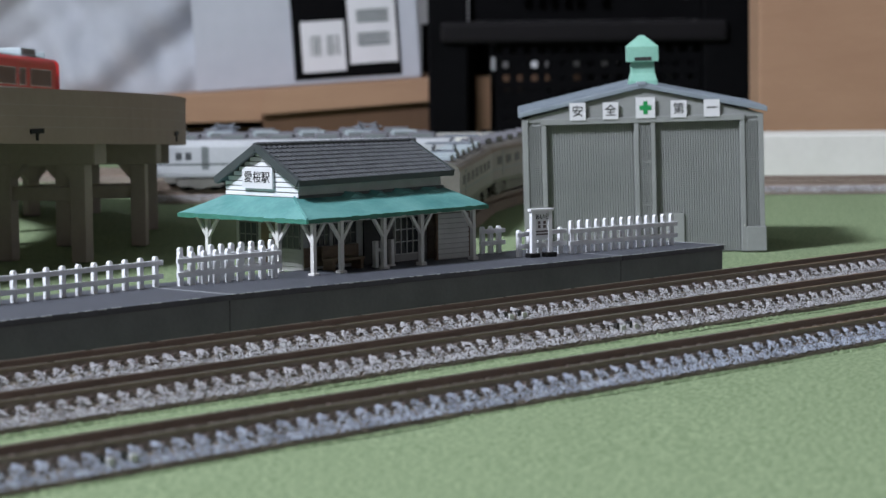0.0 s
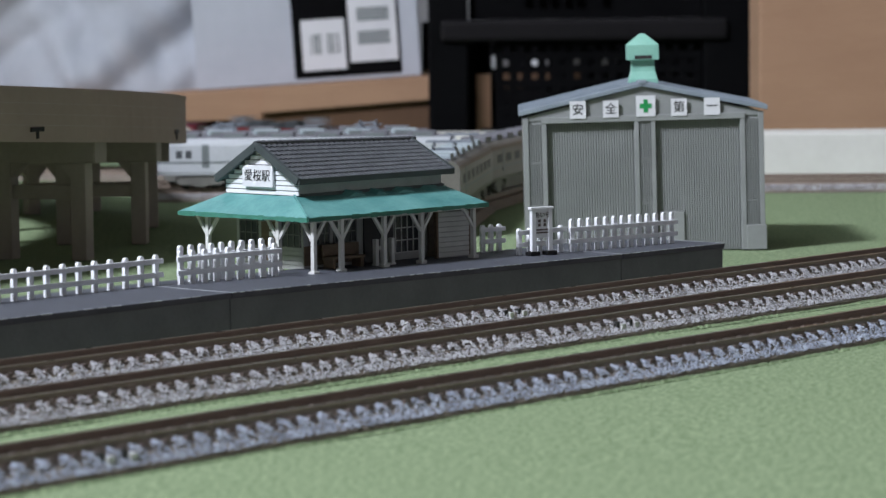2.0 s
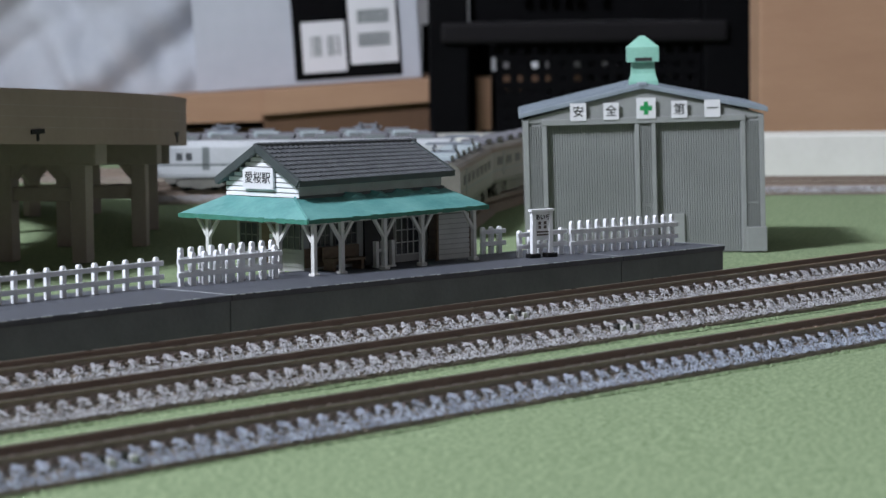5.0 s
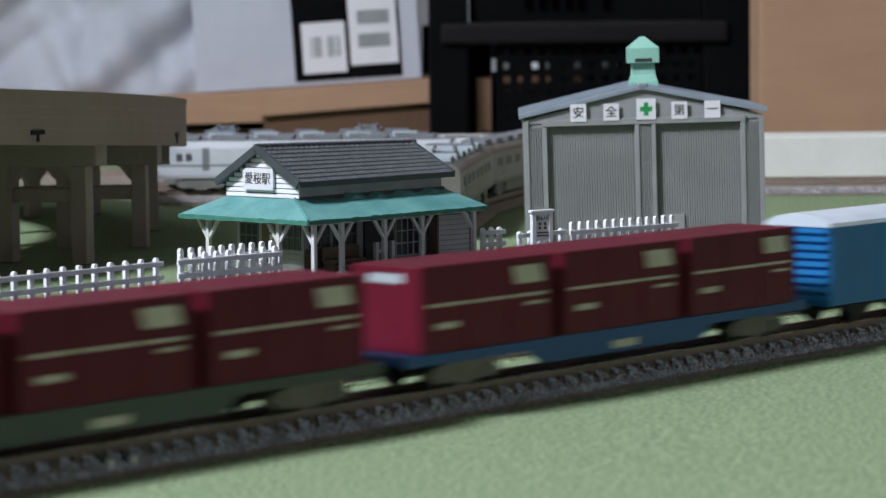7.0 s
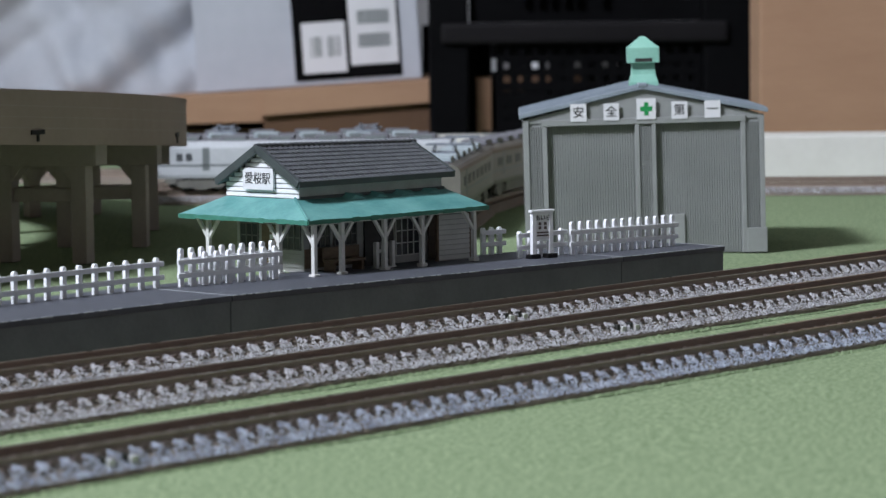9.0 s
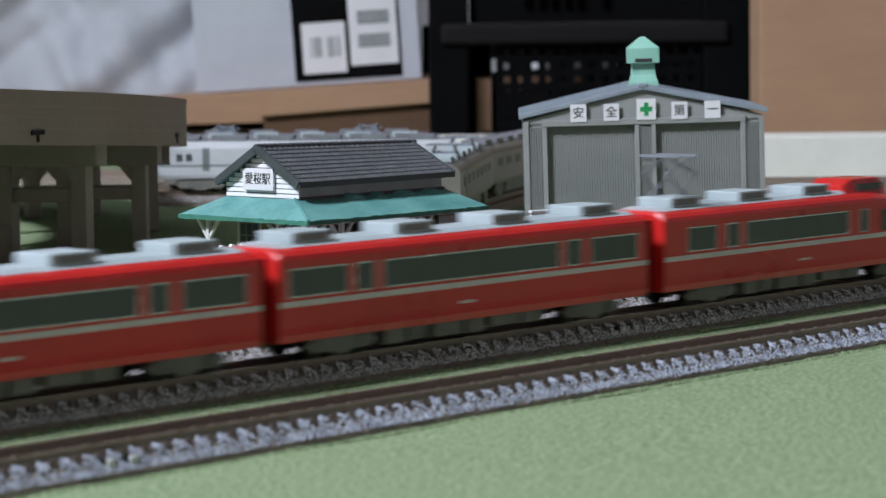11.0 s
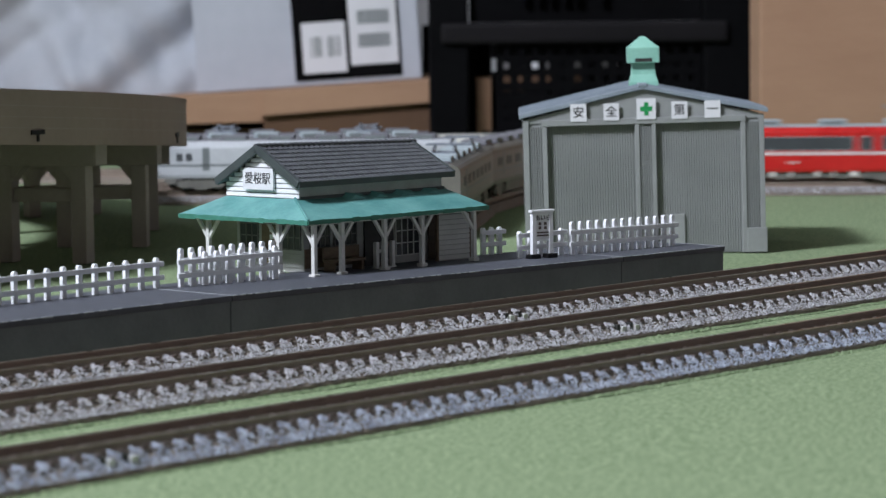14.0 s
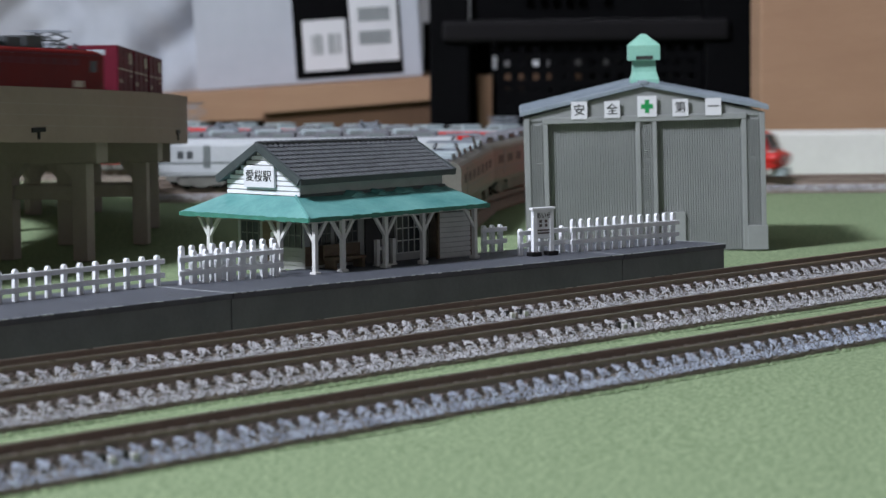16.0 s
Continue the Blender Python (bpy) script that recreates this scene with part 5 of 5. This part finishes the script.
def parked_row(lat, depth, turn, places, grains=0):
    """A siding and its parked coaches; turn 0 lies across the view, 90 along it. places: (along, material, gear)."""
    m = behind(lat, depth, 0, turn)
    ends = [p[0] for p in places]
    ax = m.to_3x3() @ Vector((1, 0, 0))
    o = m.translation / MM
    a, b = min(ends) - 66, max(ends) + 66
    n = int((b - a) / 20)
    pts = [(o.x + ax.x * (a + (b - a) * k / n), o.y + ax.y * (a + (b - a) * k / n)) for k in range(n + 1)]
    track("siding", pts, [RAIL_Z] * len(pts), "brown siding track carrying parked coaches", None, [(pts, [RAIL_Z] * len(pts), grains, None)] if grains else None)
    for along, mt, gear in places:
        label = "parked grey-green coach on a siding" if mt is M_GREYCAR else "parked silver-white coach on a siding"
        build_parked_coach(m @ at_mm(along, 0, RAIL_Z), mt, label, gear)


parked_row(4, 982, 83.8, ((0, M_GREYCAR, True),))
parked_row(26, 1113, 76, ((0, M_GREYCAR, False),))
parked_row(-58, 1130, -1.5, ((0, M_SILVERCAR, False),), 36)
parked_row(-66, 1158, -1.0, ((0, M_GREYCAR, True),))
parked_row(-70, 1188, -0.5, ((0, M_SILVERCAR, False),))


def build_foam():
    bm = bmesh.new()
    box(bm, 95, 520, 0, 40, -5, 21.8)
    solo("foam_board", bm, M_FOAM, "long cream foam board lying behind the track", "foam board", behind(0, 1236), bevel=1.2)
    bm = bmesh.new()
    box(bm, -25, 110, 0, 60, -9.2, 8.0)
    solo("foam_board", bm, M_FOAM, "low cream foam board before the black crate", "foam board", behind(0, 1570), bevel=1.2)


def build_right_carton():
    c = thing("cardboard_carton", behind(177, 1480, 0, 1.5), "large plain tan cardboard carton", "carton")
    boxed("body", M_CARD, c, (0, 420, 0, 40, -9, 250), bevel=1.5)
    boxed("top_flap", M_CARD, c, (0, 420, 0, 38, 250.2, 253.2), bevel=0.8)


def build_low_carton():
    c = thing("flat_carton", behind(-345, 1800), "flattened tan cardboard carton with shade painted into its flap and base", "carton")
    def rise(x):
        return 29.0 + 0.057 * (x - 171)

    def sheet(name, mat, x0, x1, y0, y1, b0, b1):
        bm = bmesh.new()
        hull_box(bm, [(x0, y0, b0), (x0, y1, b0), (x0, y1, rise(x0)), (x0, y0, rise(x0))], [(x1, y0, b1), (x1, y1, b1), (x1, y1, rise(x1)), (x1, y0, rise(x1))])
        part(name, bm, mat, c, bevel=0.8)
    sheet("top_sheet", M_CARD, -60, 224, -2, 200, 6.0, 10.5)
    sheet("top_sheet", M_CARD, 224.6, 338, -14, 190, 15.0, 23.0)
    # flap and base take a darker brown for the shade below the sheets
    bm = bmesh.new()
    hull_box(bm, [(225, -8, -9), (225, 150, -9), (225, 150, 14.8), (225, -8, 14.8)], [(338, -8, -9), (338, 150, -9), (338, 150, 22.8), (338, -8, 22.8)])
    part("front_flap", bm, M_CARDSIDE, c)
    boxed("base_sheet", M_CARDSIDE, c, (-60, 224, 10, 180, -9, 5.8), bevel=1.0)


def build_paper_box():
    b = thing("white_printed_box", behind(-168, 1840, 29.6) @ pose(0, 0, 0, 0, -3.3, 0), "white paper box with a black panel and barcode labels", "box")
    boxed("body", M_PAPER, b, (0, 155, 0, 90, 0, 160), bevel=1.0)
    boxed("black_panel", M_CRATE, b, (68, 142, -0.6, -0.02, 3, 159), "black printed panel")
    for x0, x1, z0, z1 in ((74, 104, 8, 43), (107, 140, 12, 63)):
        lb = boxed("barcode_label", M_LABEL, b, (x0, x1, -1.2, -0.65, z0, z1), "white label with illegible bars")
        if x1 < 110:
            for k in range(8):
                boxed("bar", M_GREYUNIT, lb, (x0 + 6 + k * 2.3 + (2.5 if k > 3 else 0), x0 + 6 + k * 2.3 + (2.5 if k > 3 else 0) + (1.4 if k % 3 else 0.8), -1.45, -1.22, z0 + 11, z0 + 25))
        else:
            for k in range(4):
                boxed("bar", M_GREYUNIT, lb, (x0 + 6, x1 - 5, -1.45, -1.22, z0 + 12 + k * 2.4, z0 + 13.8 + k * 2.4))
                boxed("bar", M_GREYUNIT, lb, (x0 + 6, x1 - 5, -1.45, -1.22, z0 + 28 + k * 2.4, z0 + 29.8 + k * 2.4))


def build_bag():
    bm = bmesh.new()
    n, mrows = 90, 50
    rows = []
    for j in range(mrows + 1):
        row = []
        for i in range(n + 1):
            x, z = -260 + 430 * i / n, -9 + 240 * j / mrows
            d = 30 * noise.noise((x / 80, z / 70, 1.7)) + 12 * noise.noise((x / 34 + z / 70, z / 60, 5.1)) + 14 * abs(noise.noise((x / 60 - z / 45, z / 130, 9.3))) + 10 * abs(noise.noise((x / 26 + z / 60, z / 48, 2.2)))
            row.append(Vector((x, -d, z)))
        rows.append(row)
    f = [[bm.verts.new(p) for p in r] for r in rows]
    g = [[bm.verts.new((p.x, 90 + 0.3 * p.y, p.z)) for p in r] for r in rows]
    for j in range(mrows):
        for i in range(n):
            bm.faces.new((f[j][i], f[j][i + 1], f[j + 1][i + 1], f[j + 1][i]))
            bm.faces.new((g[j][i + 1], g[j][i], g[j + 1][i], g[j + 1][i + 1]))
    for i in range(n):
        bm.faces.new((f[0][i + 1], f[0][i], g[0][i], g[0][i + 1]))
        bm.faces.new((f[mrows][i], f[mrows][i + 1], g[mrows][i + 1], g[mrows][i]))
    for j in range(mrows):
        bm.faces.new((f[j][0], f[j + 1][0], g[j + 1][0], g[j][0]))
        bm.faces.new((f[j + 1][n], f[j][n], g[j][n], g[j + 1][n]))
    solo("plastic_bag", bm, M_BAG, "crumpled translucent white plastic bag full of goods", "plastic bag", behind(-335, 1900, 0), smooth=True)


def build_crate():
    c = thing("storage_crate", behind(-8, 1750), "black plastic storage crate with rows of holes", "crate")
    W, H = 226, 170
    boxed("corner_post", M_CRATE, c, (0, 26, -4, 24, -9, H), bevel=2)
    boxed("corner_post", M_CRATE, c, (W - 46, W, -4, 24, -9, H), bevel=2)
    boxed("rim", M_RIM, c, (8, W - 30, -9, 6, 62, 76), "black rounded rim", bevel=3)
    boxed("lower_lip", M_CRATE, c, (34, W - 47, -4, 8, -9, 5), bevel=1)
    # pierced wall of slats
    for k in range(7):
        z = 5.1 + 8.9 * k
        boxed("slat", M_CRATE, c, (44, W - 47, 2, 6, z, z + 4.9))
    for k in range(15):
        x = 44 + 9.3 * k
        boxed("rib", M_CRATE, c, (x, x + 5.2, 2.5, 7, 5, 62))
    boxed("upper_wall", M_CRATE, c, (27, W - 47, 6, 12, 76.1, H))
    g = thing("stored_goods", behind(20, 1930, 0), "brown carton, added dark fill and painted light spots behind the crate", "goods")
    boxed("brown_carton", M_CARD, g, (6, 16, 0, 60, -9, 36))
    # near-black blocks and backing added as the shade behind the holes
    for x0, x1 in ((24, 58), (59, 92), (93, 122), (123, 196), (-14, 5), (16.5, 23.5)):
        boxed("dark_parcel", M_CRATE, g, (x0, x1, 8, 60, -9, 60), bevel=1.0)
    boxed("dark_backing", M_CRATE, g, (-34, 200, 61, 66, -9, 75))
    # small pale and brown plates paint the light showing through the holes
    for x0, wd, z0, z1, mt in ((17, 5, 41, 50, M_LABEL), (25, 4, 42, 49, M_HOLESPOT), (41, 3, 42, 50, M_HOLESPOT), (46, 6, 42, 51, M_LABEL), (54, 4, 42, 49, M_HOLESPOT), (76, 5, 43, 51, M_HOLESPOT), (83, 4, 43, 50, M_HOLESPOT), (97, 4, 43, 50, M_HOLESPOT), (104, 4, 43, 50, M_HOLESPOT), (25, 14, 27, 37, M_CARDSIDE), (46, 13, 30, 38, M_CARDSIDE), (77, 10, 32, 39, M_CARDSIDE)):
        boxed("paper_slip", mt, g, (x0, x0 + wd, 6.6, 7.9, z0, z1), "spot painting the light that shows through a hole")
    for k in range(6):
        x = 60 + 17 * (k % 4) + 9 * (k // 4)
        bm = bmesh.new()
        rod(bm, (x, 0, 92), (x + 2, 6, 150), 2.6, 10)
        solo("blue_bottle", bm, M_BLUETHING, "blue plastic stick in the crate", "bottle", behind(-8, 1745))


build_foam()
build_right_carton()
build_low_carton()
build_paper_box()
build_bag()
build_crate()


# ---- motion of the trains ----
def riding(line, s, reach, flip):
    a, b = Vector(line.at(s - reach)), Vector(line.at(s + reach))
    mid, d = (a + b) / 2, b - a
    h = math.degrees(math.atan2(d.y, d.x)) + (180 if flip else 0)
    tilt = -math.degrees(math.atan2(d.z, math.hypot(d.x, d.y))) * (-1 if flip else 1)
    return at_mm(mid.x, mid.y, mid.z, 0, tilt, h)


def motions():
    times = [k / 10 for k in range(161)]
    # passenger train: distance of its rear nose along the line
    s0 = passenger_line.s0 + 11
    keys = [(0.0, 74), (1.15, 339), (11.3, s0 + 178.7), (12.0, s0 + 345), (12.5, s0 + 466.5), (13.0, s0 + 587), (13.5, s0 + 719), (13.7, s0 + 756), (16.0, s0 + 1276)]
    rear = [float(np.interp(t, [k[0] for k in keys], [k[1] for k in keys])) for t in times]
    for ob, off, flip in ((tail_car, 68.5, True), (mid_car_b, 199.5, False), (mid_car, 327.2, False), (head_car, 458.0, False)):
        walk(ob, [(t, riding(passenger_line, r + off, 42, flip)) for t, r in zip(times, rear)])
    # freight train: distance of its front along the line
    f0 = freight_line.s0
    keys = [(0.0, f0 - 1370), (1.9, f0 - 800), (3.0, f0 - 446), (3.1, f0 - 420), (6.3, f0 + 585.5), (7.5, f0 + 944.5), (8.0, f0 + 1086), (14.6, f0 + 3035), (15.0, f0 + 3148), (15.4, f0 + 3243), (16.0, f0 + 3414)]
    nose = [float(np.interp(t, [k[0] for k in keys], [k[1] for k in keys])) for t in times]
    for ob, off, reach, flip in ((loco, 46, 27, False), (wagon_a, 162.5, 48, False), (wagon_b, 300.5, 48, False), (boxcar, 406, 17, False), (caboose, 462.5, 13, False)):
        walk(ob, [(t, riding(freight_line, n - off, reach, flip)) for t, n in zip(times, nose)])


motions()
